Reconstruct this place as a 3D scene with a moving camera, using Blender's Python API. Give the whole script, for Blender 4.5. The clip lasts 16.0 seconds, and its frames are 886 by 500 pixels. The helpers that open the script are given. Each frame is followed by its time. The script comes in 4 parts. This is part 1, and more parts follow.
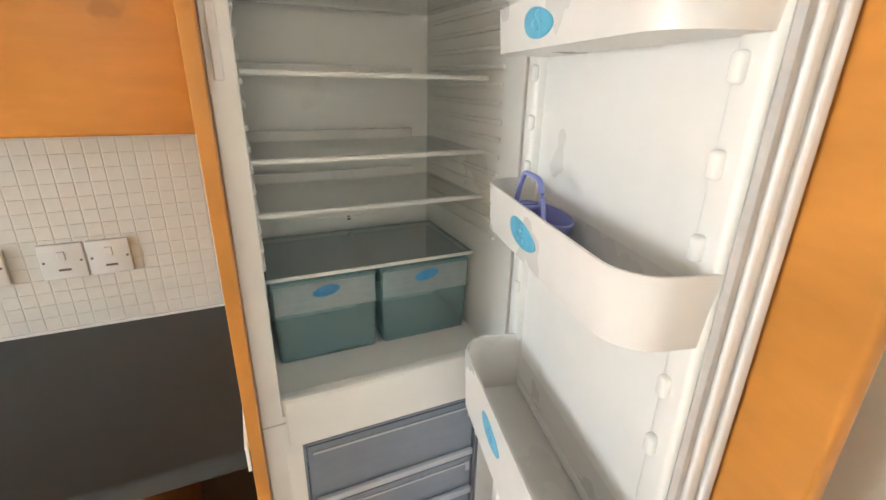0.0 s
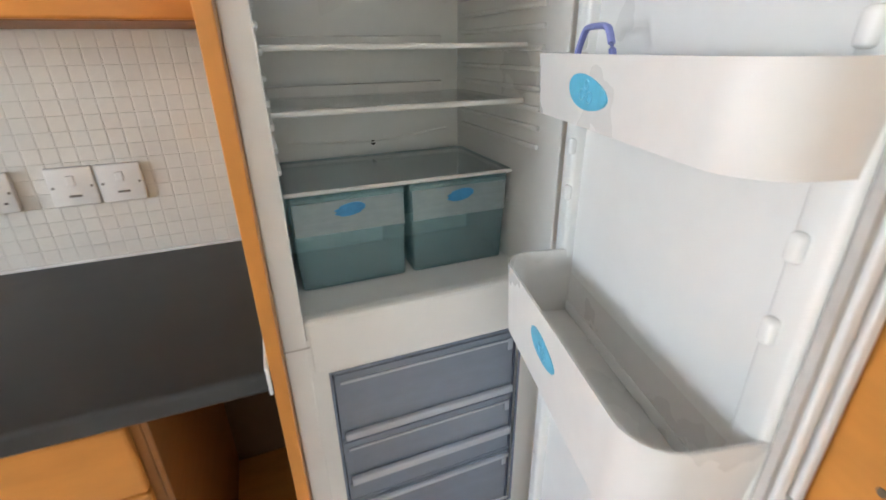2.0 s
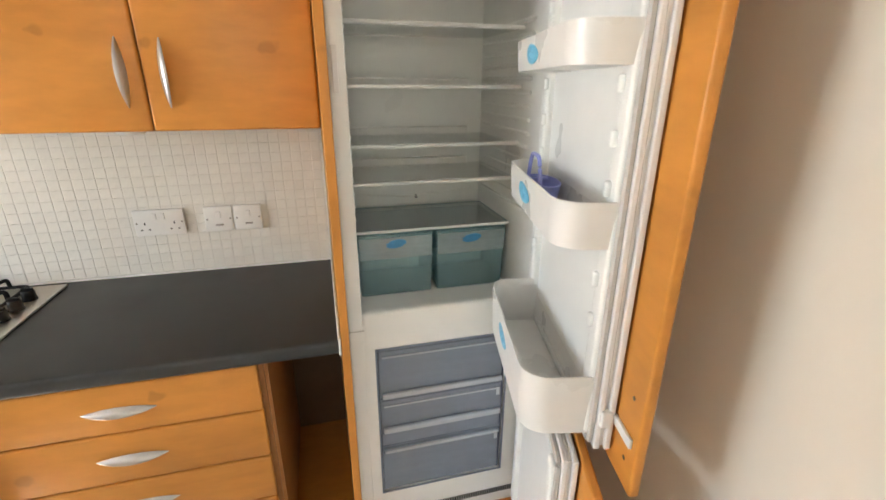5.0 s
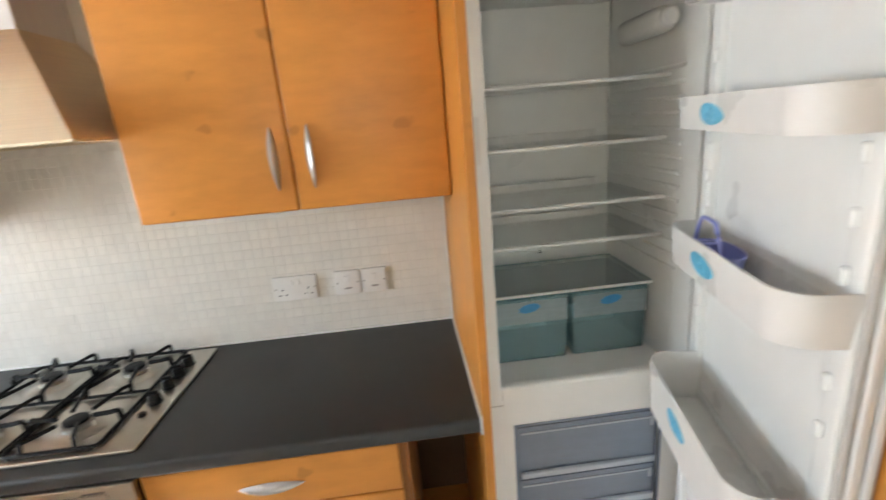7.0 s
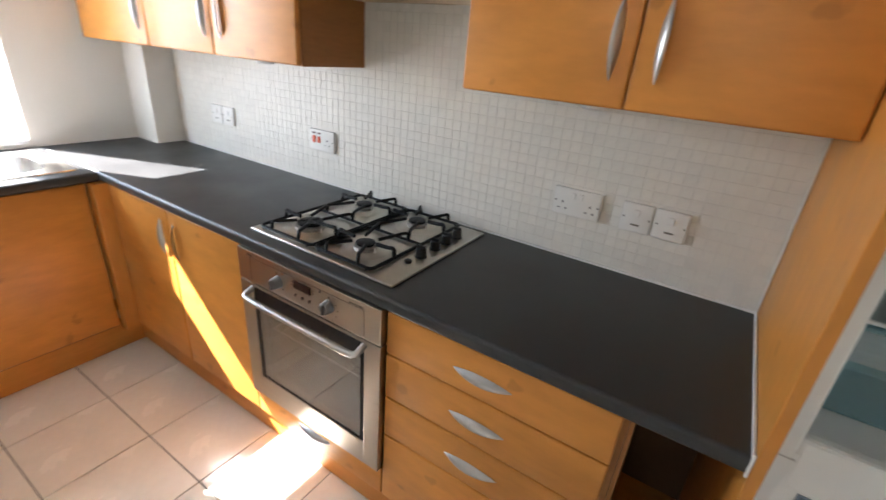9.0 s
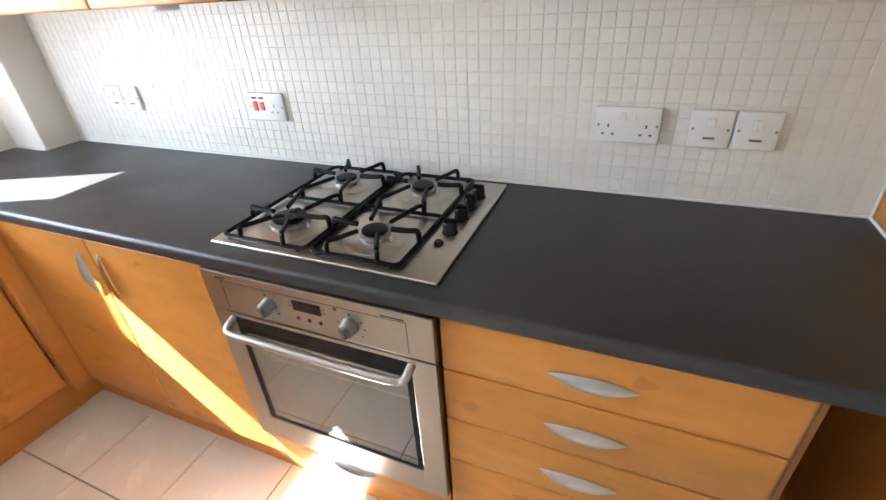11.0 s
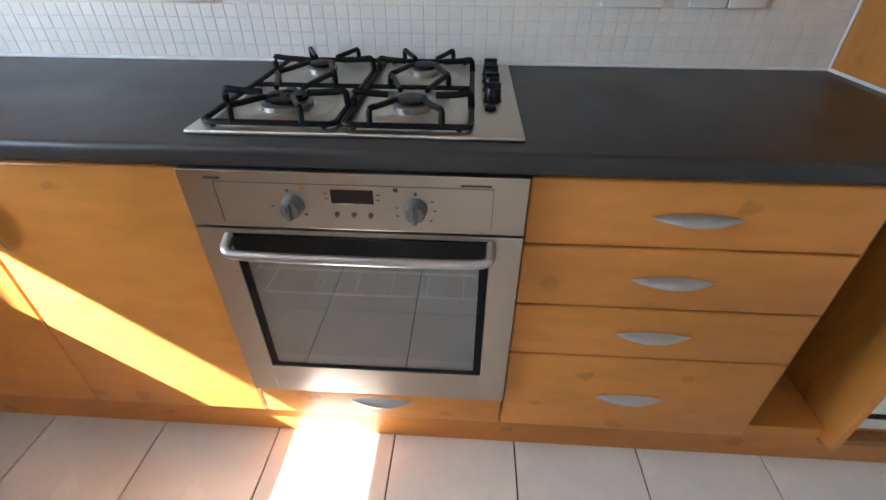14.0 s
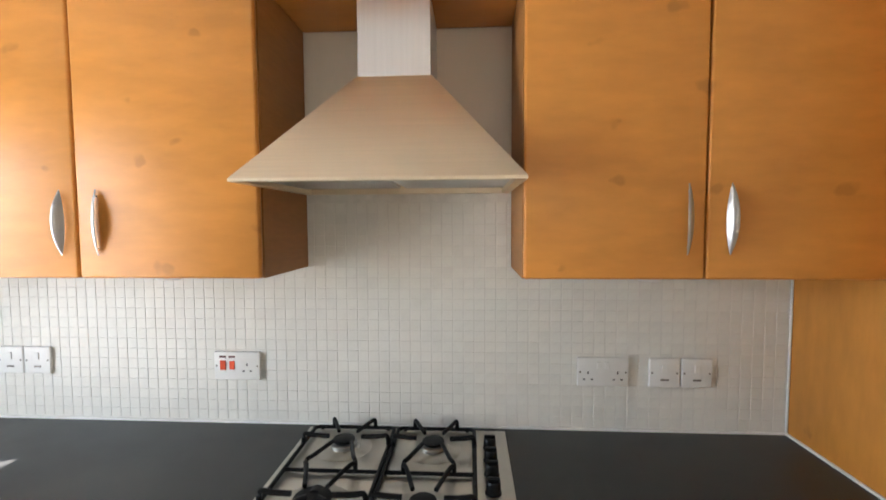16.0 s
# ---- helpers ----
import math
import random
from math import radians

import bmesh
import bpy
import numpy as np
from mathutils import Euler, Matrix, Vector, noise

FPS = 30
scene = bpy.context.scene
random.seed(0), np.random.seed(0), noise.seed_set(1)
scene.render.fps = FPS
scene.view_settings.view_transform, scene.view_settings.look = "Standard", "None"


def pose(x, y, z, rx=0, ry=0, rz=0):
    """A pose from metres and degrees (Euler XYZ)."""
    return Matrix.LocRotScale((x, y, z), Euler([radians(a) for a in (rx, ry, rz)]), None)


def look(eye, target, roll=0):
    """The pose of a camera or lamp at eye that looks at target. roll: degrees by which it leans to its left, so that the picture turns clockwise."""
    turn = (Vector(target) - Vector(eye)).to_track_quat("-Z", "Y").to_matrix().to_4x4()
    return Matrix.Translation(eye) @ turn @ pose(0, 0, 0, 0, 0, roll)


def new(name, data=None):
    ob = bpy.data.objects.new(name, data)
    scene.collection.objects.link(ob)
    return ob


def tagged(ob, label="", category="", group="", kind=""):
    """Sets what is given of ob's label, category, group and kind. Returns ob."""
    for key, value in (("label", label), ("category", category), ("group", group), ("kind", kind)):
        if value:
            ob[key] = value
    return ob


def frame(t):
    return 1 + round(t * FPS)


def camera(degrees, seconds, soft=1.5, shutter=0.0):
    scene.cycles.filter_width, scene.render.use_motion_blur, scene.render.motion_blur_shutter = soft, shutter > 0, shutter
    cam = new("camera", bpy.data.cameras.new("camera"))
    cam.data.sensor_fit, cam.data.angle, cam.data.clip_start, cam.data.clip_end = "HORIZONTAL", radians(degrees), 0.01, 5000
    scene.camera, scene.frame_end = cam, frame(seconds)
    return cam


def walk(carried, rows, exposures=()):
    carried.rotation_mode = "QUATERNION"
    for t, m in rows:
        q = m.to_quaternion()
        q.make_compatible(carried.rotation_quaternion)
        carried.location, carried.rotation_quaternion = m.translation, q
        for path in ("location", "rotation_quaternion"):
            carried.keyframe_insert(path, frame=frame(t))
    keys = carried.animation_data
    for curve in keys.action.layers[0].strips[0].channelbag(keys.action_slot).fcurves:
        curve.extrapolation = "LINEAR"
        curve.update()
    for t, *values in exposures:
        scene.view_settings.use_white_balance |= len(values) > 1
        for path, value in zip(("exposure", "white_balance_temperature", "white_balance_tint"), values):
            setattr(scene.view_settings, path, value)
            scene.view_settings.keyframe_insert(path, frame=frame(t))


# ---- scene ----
cam = camera(89.3, 16.0, shutter=0.3)
PATH = [
    (0, (0.045, -1.271, 1.506), (0.829, 0.428, 0.801), 1.2),
    (0.5, (0.054, -1.175, 1.479), (0.835, 0.512, 0.743), -0.2),
    (1, (0.062, -0.997, 1.369), (0.899, 0.642, 0.586), -0.1),
    (1.5, (0.015, -1.063, 1.391), (0.867, 0.573, 0.618), 0.3),
    (2, (0.05, -1.211, 1.358), (0.712, 0.49, 0.54), -0.9),
    (2.5, (0.011, -1.393, 1.4), (0.539, 0.324, 0.521), -2.0),
    (3, (-0.014, -1.563, 1.376), (0.489, 0.128, 0.434), -1.6),
    (3.2, (-0.031, -1.588, 1.384), (0.473, 0.072, 0.388), -0.6),
    (5.5, (0.006, -1.615, 1.56), (0.507, 0.229, 0.97), 0.3),
    (5.7, (0.01, -1.61, 1.577), (0.53, 0.238, 1.019), 0.2),
    (6, (0.005, -1.583, 1.600), (0.545, 0.276, 1.095), -0.4),
    (6.5, (-0.034, -1.524, 1.62), (0.549, 0.333, 1.163), -1.3),
    (7, (-0.122, -1.507, 1.597), (0.011, 0.411, 1.049), -5.0),
    (7.6, (-0.205, -1.523, 1.568), (-0.457, 0.358, 0.939), -2.7),
    (8.2, (-0.215, -1.462, 1.532), (-0.677, 0.342, 0.803), -0.3),
    (8.5, (-0.194, -1.423, 1.517), (-0.846, 0.306, 0.75), 0.3),
    (9, (-0.181, -1.366, 1.497), (-1.13, 0.192, 0.677), 5.0),
    (9.2, (-0.183, -1.347, 1.49), (-1.24, 0.127, 0.649), 5.1),
    (11.3, (-0.604, -1.154, 1.376), (-1.172, 0.454, 0.33), -5.8),
    (11.5, (-0.662, -1.135, 1.347), (-1.084, 0.5, 0.275), -5.8),
    (12, (-0.781, -1.156, 1.286), (-0.906, 0.499, 0.17), -3.0),
    (12.5, (-0.868, -1.216, 1.233), (-0.973, 0.439, 0.116), -2.3),
    (13, (-0.905, -1.255, 1.201), (-1.002, 0.393, 0.072), -0.0),
    (13.5, (-0.917, -1.274, 1.18), (-1.009, 0.362, 0.033), 0.4),
    (14, (-0.918, -1.276, 1.199), (-1.014, 0.352, 0.041), 0.2),
    (14.5, (-0.922, -1.268, 1.293), (-1.024, 0.457, 0.287), 0.2),
    (14.8, (-0.91, -1.268, 1.372), (-1.046, 0.541, 0.528), 0.1),
    (15, (-0.925, -1.285, 1.406), (-1.044, 0.587, 0.713), 0.2),
    (15.4, (-0.928, -1.314, 1.484), (-1.041, 0.629, 1.024), -0.0),
    (15.5, (-0.927, -1.321, 1.492), (-1.046, 0.638, 1.107), -0.1),
    (16, (-0.925, -1.349, 1.536), (-1.047, 0.644, 1.415), -0.3),
]
LIFT = 1.52        # stops added to every row
EXPOSURES = ((0, 3.2, 7210, 16), (0.5, 2.9, 7010, 16), (1, 2.9, 6710, 16), (2.5, 3.15, 6460, 16), (3, 3.2, 6460, 16), (5.5, 3.05, 7090, 15), (6, 3.0, 7090, 15), (6.5, 3.0, 6890, 15), (7.5, 2.85, 6690, 15), (8, 2.6, 6780, 14), (8.5, 2.72, 6640, 16), (9, 2.45, 6440, 16), (11.5, 3.0, 6140, 14), (12.5, 3.0, 5790, 16), (13.5, 2.4, 5790, 16), (14, 2.35, 5890, 16), (14.5, 2.65, 6340, 15), (15, 2.8, 6440, 15), (15.5, 2.52, 6540, 15), (16, 2.45, 6640, 15))
walk(cam, [(t, look(eye, target, roll)) for t, eye, target, roll in PATH], [(t, stops + LIFT, kelvin, tint) for t, stops, kelvin, tint in EXPOSURES])

# ---- world, sun, window light, exposure ----
SUN_WAY = Vector((1.0, 0.45, -0.93)).normalized()
world = bpy.data.worlds.new("world")
scene.world = world
world.use_nodes = True
wn = world.node_tree.nodes
sky = wn.new("ShaderNodeTexSky")
sky.sky_type = "NISHITA"
sky.sun_disc = False
sky.sun_elevation = radians(40)
sky.sun_rotation = radians(246)
wn["Background"].inputs[1].default_value = 0.03
world.node_tree.links.new(sky.outputs[0], wn["Background"].inputs[0])
sun = new("sun", bpy.data.lights.new("sun", "SUN"))
sun.data.energy, sun.data.angle, sun.data.color = 5.0, radians(0.5), (1.0, 0.975, 0.94)
sun.matrix_world = look((-6, -4, 6), Vector((-6, -4, 6)) + SUN_WAY)


def window_light(name, eye, target, sx, sy, watts, color):
    lamp = new(name, bpy.data.lights.new(name, "AREA"))
    lamp.data.shape, lamp.data.size, lamp.data.size_y = "RECTANGLE", sx, sy
    lamp.data.energy, lamp.data.color = watts, color
    lamp.matrix_world = look(eye, target)
    return lamp


window_light("sky_light_sink_window", (-3.20, -1.19, 1.47), (0, -1.85, -0.4), 1.10, 0.85, 2.7, (0.66, 0.84, 1.0))
window_light("sky_light_back_window", (-0.7, -5.17, 1.55), (-0.7, 0, 1.2), 0.9, 1.0, 0.32, (1.0, 0.97, 0.88))


# ---- materials ----
def material(name, color, rough=0.5, metal=0.0, spec=0.5, noise_scale=0, spread=0.08, stretch=(1, 1, 1), bump=0.0, bump_scale=200, bump_dist=0.001,
             rough_spread=0.0, alpha=1.0, transmission=0.0, emission=0.0, per_piece="", piece_spread=0.1, detail=4, streak=0.0, ior=1.45, coat=0.0):
    m = bpy.data.materials.new(name)
    m.use_nodes = True
    nt = m.node_tree
    n, l = nt.nodes, nt.links
    b = n["Principled BSDF"]
    b.inputs["Base Color"].default_value = (*color, 1)
    b.inputs["Roughness"].default_value = rough
    b.inputs["Metallic"].default_value = metal
    b.inputs["IOR"].default_value = ior
    b.inputs["Specular IOR Level"].default_value = spec
    b.inputs["Transmission Weight"].default_value = transmission
    b.inputs["Alpha"].default_value = alpha
    b.inputs["Coat Weight"].default_value = coat
    tc = n.new("ShaderNodeTexCoord")
    mp = n.new("ShaderNodeMapping")
    mp.inputs["Scale"].default_value = stretch
    l.new(tc.outputs["Object"], mp.inputs[0])
    out = None
    if noise_scale:
        nz = n.new("ShaderNodeTexNoise")
        nz.inputs["Scale"].default_value = noise_scale
        nz.inputs["Detail"].default_value = detail
        l.new(mp.outputs[0], nz.inputs["Vector"])
        nz2 = n.new("ShaderNodeTexNoise")
        nz2.inputs["Scale"].default_value = noise_scale * 7.3
        nz2.inputs["Detail"].default_value = 3
        l.new(mp.outputs[0], nz2.inputs["Vector"])
        add = n.new("ShaderNodeMath")
        add.operation = "MULTIPLY_ADD"
        l.new(nz2.outputs[0], add.inputs[0])
        add.inputs[1].default_value = 0.4 + streak
        l.new(nz.outputs[0], add.inputs[2])
        mr = n.new("ShaderNodeMapRange")
        mr.inputs[1].default_value, mr.inputs[2].default_value = 0.35 + (0.4 + streak) * 0.3, 0.65 + (0.4 + streak) * 0.7
        mr.inputs[3].default_value, mr.inputs[4].default_value = 1 - spread, 1 + spread
        l.new(add.outputs[0], mr.inputs[0])
        out = mr.outputs[0]
        if rough_spread:
            rr = n.new("ShaderNodeMapRange")
            rr.inputs[1].default_value, rr.inputs[2].default_value = 0.3, 0.7
            rr.inputs[3].default_value, rr.inputs[4].default_value = max(0.02, rough - rough_spread), rough + rough_spread
            l.new(nz.outputs[0], rr.inputs[0])
            l.new(rr.outputs[0], b.inputs["Roughness"])
    if per_piece:
        src = n.new("ShaderNodeObjectInfo").outputs["Random"] if per_piece == "object" else n.new("ShaderNodeNewGeometry").outputs["Random Per Island"]
        pr = n.new("ShaderNodeMapRange")
        pr.inputs[3].default_value, pr.inputs[4].default_value = 1 - piece_spread, 1 + piece_spread
        l.new(src, pr.inputs[0])
        if out:
            mu = n.new("ShaderNodeMath")
            mu.operation = "MULTIPLY"
            l.new(out, mu.inputs[0]), l.new(pr.outputs[0], mu.inputs[1])
            out = mu.outputs[0]
        else:
            out = pr.outputs[0]
    if out:
        vm = n.new("ShaderNodeVectorMath")
        vm.operation = "SCALE"
        vm.inputs[0].default_value = color
        l.new(out, vm.inputs["Scale"])
        l.new(vm.outputs[0], b.inputs["Base Color"])
    if bump:
        bz = n.new("ShaderNodeTexNoise")
        bz.inputs["Scale"].default_value = bump_scale
        bz.inputs["Detail"].default_value = 3
        l.new(mp.outputs[0], bz.inputs["Vector"])
        bp = n.new("ShaderNodeBump")
        bp.inputs["Strength"].default_value = bump
        bp.inputs["Distance"].default_value = bump_dist
        l.new(bz.outputs[0], bp.inputs["Height"])
        l.new(bp.outputs[0], b.inputs["Normal"])
    if emission:
        b.inputs["Emission Color"].default_value = (*color, 1)
        b.inputs["Emission Strength"].default_value = emission
    return m


def wood(name, stretch, tint=(0.60, 0.246, 0.047)):
    """Foil-wrapped beech: long soft figure along one axis, fine pores and a few small knots."""
    m = material(name, tint, rough=0.38, spec=0.45, noise_scale=1.6, spread=0.17, stretch=stretch, streak=0.05, rough_spread=0.05, bump=0.04, bump_scale=60, detail=6)
    nt = m.node_tree
    n, l = nt.nodes, nt.links
    b = n["Principled BSDF"]
    base = b.inputs["Base Color"].links[0].from_socket
    tc = n.new("ShaderNodeTexCoord")
    mp = n.new("ShaderNodeMapping")
    along_x = stretch[0] < 2
    mp.inputs["Rotation"].default_value = (radians(90), 0, 0) if along_x else (0, radians(90), 0)
    mp.inputs["Scale"].default_value = (1.0, 1.0, 1.7) if along_x else (1.7, 1.4, 1.0)
    wob = n.new("ShaderNodeTexNoise")
    wob.inputs["Scale"].default_value = 14
    l.new(tc.outputs["Object"], wob.inputs["Vector"])
    vo = n.new("ShaderNodeTexVoronoi")
    vo.voronoi_dimensions = "2D"
    vo.inputs["Scale"].default_value = 3.4
    l.new(tc.outputs["Object"], mp.inputs[0])
    l.new(mp.outputs[0], vo.inputs["Vector"])
    mr = n.new("ShaderNodeMapRange")
    mr.interpolation_type = "SMOOTHSTEP"
    mr.inputs[1].default_value, mr.inputs[2].default_value = 0.27, 0.335
    mr.inputs[3].default_value, mr.inputs[4].default_value = 0.78, 1.0
    near = n.new("ShaderNodeMath")
    near.operation = "MULTIPLY_ADD"
    near.inputs[1].default_value = 0.55
    l.new(wob.outputs[0], near.inputs[0]), l.new(vo.outputs["Distance"], near.inputs[2])
    l.new(near.outputs[0], mr.inputs[0])
    vm = n.new("ShaderNodeVectorMath")
    vm.operation = "SCALE"
    l.new(base, vm.inputs[0]), l.new(mr.outputs[0], vm.inputs["Scale"])
    l.new(vm.outputs[0], b.inputs["Base Color"])
    return m


WOOD_X = wood("beech_grain_along_x", (1.0, 3.0, 3.2))
WOOD_Y = wood("beech_grain_along_y", (3.0, 1.0, 3.2))
WOOD_Z = wood("beech_grain_upright", (3.2, 3.2, 0.9))
WOOD_PLINTH = wood("beech_plinth", (1.0, 3.0, 3.2), (0.55, 0.215, 0.040))
LAMINATE = material("dark_slate_laminate", (0.027, 0.0285, 0.0285), rough=0.42, noise_scale=5, spread=0.10, rough_spread=0.06, bump=0.08, bump_scale=500, bump_dist=0.0004, spec=0.6)
STEEL = material("brushed_steel", (0.44, 0.39, 0.325), rough=0.31, metal=1.0, noise_scale=2, spread=0.03, stretch=(1, 1, 260), rough_spread=0.015)
HOOD_STEEL = material("hood_steel", (0.74, 0.645, 0.49), rough=0.47, metal=1.0, noise_scale=2.5, spread=0.05, stretch=(1, 1, 120), rough_spread=0.02, bump=0.0, bump_scale=60, bump_dist=0.0003)
HOB_STEEL = material("hob_steel", (0.56, 0.53, 0.475), rough=0.36, metal=1.0, noise_scale=6, spread=0.06, rough_spread=0.08)
SATIN = material("satin_nickel", (0.46, 0.45, 0.435), rough=0.32, metal=1.0, noise_scale=30, spread=0.04)
KNOB_GREY = material("grey_knob_metal", (0.22, 0.215, 0.205), rough=0.36, metal=0.7, noise_scale=30, spread=0.05)
BUTTON = material("brown_button", (0.08, 0.05, 0.04), rough=0.35)
RACK = material("bright_rack_wire", (0.75, 0.75, 0.73), rough=0.45, metal=0.3)
CHROME = material("chrome", (0.8, 0.8, 0.8), rough=0.08, metal=1.0)
ALU = material("burner_aluminium", (0.38, 0.37, 0.35), rough=0.42, metal=1.0, noise_scale=60, spread=0.15)
ENAMEL = material("black_enamel", (0.004, 0.004, 0.0045), spec=0.22, rough=0.42, noise_scale=40, spread=0.2, rough_spread=0.08)
KNOB_BLACK = material("black_knob_plastic", (0.006, 0.006, 0.006), spec=0.35, rough=0.28)
TILE = material("cream_mosaic", (0.74, 0.72, 0.665), rough=0.38, noise_scale=14, spread=0.04, per_piece="island", piece_spread=0.025, bump=0.12, bump_scale=90, bump_dist=0.0008, rough_spread=0.08)
TILE_PIECE = material("cream_mosaic_piece", (0.74, 0.72, 0.665), rough=0.38, noise_scale=14, spread=0.04, per_piece="object", piece_spread=0.025, bump=0.12, bump_scale=90, bump_dist=0.0008, rough_spread=0.08)
GROUT = material("mosaic_grout", (0.72, 0.70, 0.65), rough=0.85, noise_scale=30, spread=0.08)
SEALANT = material("white_sealant", (0.80, 0.79, 0.76), rough=0.45, noise_scale=25, spread=0.06)
WALL = material("cream_wall_paint", (0.76, 0.69, 0.585), rough=0.75, noise_scale=1.4, spread=0.025, bump=0.15, bump_scale=140, bump_dist=0.0008)
WALL_WHITE = material("soft_white_wall_paint", (0.76, 0.745, 0.70), rough=0.75, noise_scale=1.4, spread=0.025, bump=0.15, bump_scale=140, bump_dist=0.0008)
CEIL = material("ceiling_paint", (0.80, 0.79, 0.77), rough=0.85, noise_scale=2, spread=0.02, bump=0.1, bump_scale=120, bump_dist=0.0008)
FLOOR_TILE = material("cream_floor_tile", (0.84, 0.80, 0.72), rough=0.22, noise_scale=5, spread=0.05, per_piece="object", piece_spread=0.03, rough_spread=0.09, bump=0.05, bump_scale=30, bump_dist=0.0008)
FLOOR_GROUT = material("dark_floor_grout", (0.10, 0.09, 0.08), rough=0.9, noise_scale=20, spread=0.25)
PLASTIC = material("white_socket_plastic", (0.78, 0.77, 0.74), rough=0.28, noise_scale=20, spread=0.02)
DARK_HOLE = material("dark_pin_holes", (0.01, 0.01, 0.01), rough=0.7)
SCREW = material("screw_metal", (0.22, 0.20, 0.17), rough=0.45, metal=1.0)
RED = material("red_rocker", (0.72, 0.09, 0.03), rough=0.32, noise_scale=30, spread=0.05)
NEON = material("unlit_neon_lens", (0.11, 0.03, 0.03), rough=0.2)
FRIDGE = material("fridge_white_liner", (0.86, 0.862, 0.828), rough=0.34, noise_scale=3, spread=0.03, rough_spread=0.08, bump=0.05, bump_scale=35, bump_dist=0.001)
FRIDGE_SHELL = material("fridge_white_shell", (0.78, 0.775, 0.76), rough=0.38, noise_scale=3, spread=0.03, rough_spread=0.06)
GASKET = material("grey_door_gasket", (0.52, 0.50, 0.47), rough=0.6, noise_scale=20, spread=0.08)
TRAY = material("ivory_tray_plastic", (0.78, 0.765, 0.73), rough=0.30, noise_scale=6, spread=0.03, rough_spread=0.05)
STICKER = material("blue_sticker", (0.12, 0.50, 0.70), rough=0.35, noise_scale=40, spread=0.10)
STICKER_PALE = material("pale_sticker_print", (0.24, 0.60, 0.78), rough=0.35, noise_scale=40, spread=0.08)
STICKER_DEEP = material("deep_blue_crisper_print", (0.04, 0.23, 0.47), rough=0.35, noise_scale=40, spread=0.12)
LAVENDER = material("lavender_plastic", (0.27, 0.30, 0.64), rough=0.32, noise_scale=20, spread=0.06)
BLACK_GLASS = material("black_oven_glass", (0.004, 0.004, 0.005), rough=0.06, spec=0.25)
DISPLAY = material("brown_display_glass", (0.018, 0.006, 0.005), rough=0.08)
OVEN_DARK = material("oven_cavity_enamel", (0.10, 0.11, 0.11), rough=0.4, noise_scale=20, spread=0.2)
INK = material("grey_panel_print", (0.06, 0.055, 0.05), rough=0.5)
ORANGE_INK = material("orange_panel_print", (0.55, 0.18, 0.04), rough=0.5)
UPVC = material("white_upvc", (0.82, 0.82, 0.82), rough=0.3, noise_scale=4, spread=0.02)
# darker than the door beech: shade of gaps and cabinet sides is in this colour
CARCASS = material("beech_carcass_shade_toned", (0.34, 0.145, 0.038), rough=0.5, noise_scale=2.0, spread=0.12, stretch=(6, 1.2, 7), streak=0.4)
# beech back of the open slot, with the slot's shade put into its colour
SHADED_BOARD = material("shade_darkened_back_board", (0.11, 0.055, 0.022), rough=0.6, noise_scale=4, spread=0.2)
LENS = material("frosted_lamp_lens", (0.75, 0.74, 0.7), rough=0.25)
FILTER = material("hood_filter_mesh", (0.55, 0.54, 0.52), rough=0.42, metal=1.0, noise_scale=300, spread=0.3)


def clear(name, color, amount, rough=0.08, facing=0.04):
    """Thin tinted plastic or glass: see-through in its colour, with gloss over it."""
    m = bpy.data.materials.new(name)
    m.use_nodes = True
    n, l = m.node_tree.nodes, m.node_tree.links
    n.remove(n["Principled BSDF"])
    tr = n.new("ShaderNodeBsdfTransparent")
    tr.inputs[0].default_value = (*color, 1)
    df = n.new("ShaderNodeBsdfPrincipled")
    df.inputs["Base Color"].default_value = (*[c * 0.75 for c in color], 1)
    df.inputs["Roughness"].default_value = rough
    nz = n.new("ShaderNodeTexNoise")
    nz.inputs["Scale"].default_value = 7
    mr = n.new("ShaderNodeMapRange")
    mr.inputs[3].default_value, mr.inputs[4].default_value = amount - 0.05, amount + 0.05
    l.new(nz.outputs[0], mr.inputs[0])
    mix = n.new("ShaderNodeMixShader")
    l.new(mr.outputs[0], mix.inputs[0]), l.new(tr.outputs[0], mix.inputs[1]), l.new(df.outputs[0], mix.inputs[2])
    gl = n.new("ShaderNodeBsdfGlossy")
    gl.inputs["Roughness"].default_value = rough
    lw = n.new("ShaderNodeLayerWeight")
    lw.inputs[0].default_value = 0.5
    pw = n.new("ShaderNodeMath")
    pw.operation = "POWER"
    pw.inputs[1].default_value = 3.5
    l.new(lw.outputs["Facing"], pw.inputs[0])
    fr = n.new("ShaderNodeMath")
    fr.operation = "MULTIPLY_ADD"
    fr.inputs[1].default_value = 0.6
    fr.inputs[2].default_value = facing
    l.new(pw.outputs[0], fr.inputs[0])
    mix2 = n.new("ShaderNodeMixShader")
    l.new(fr.outputs[0], mix2.inputs[0]), l.new(mix.outputs[0], mix2.inputs[1]), l.new(gl.outputs[0], mix2.inputs[2])
    l.new(mix2.outputs[0], n["Material Output"].inputs[0])
    return m


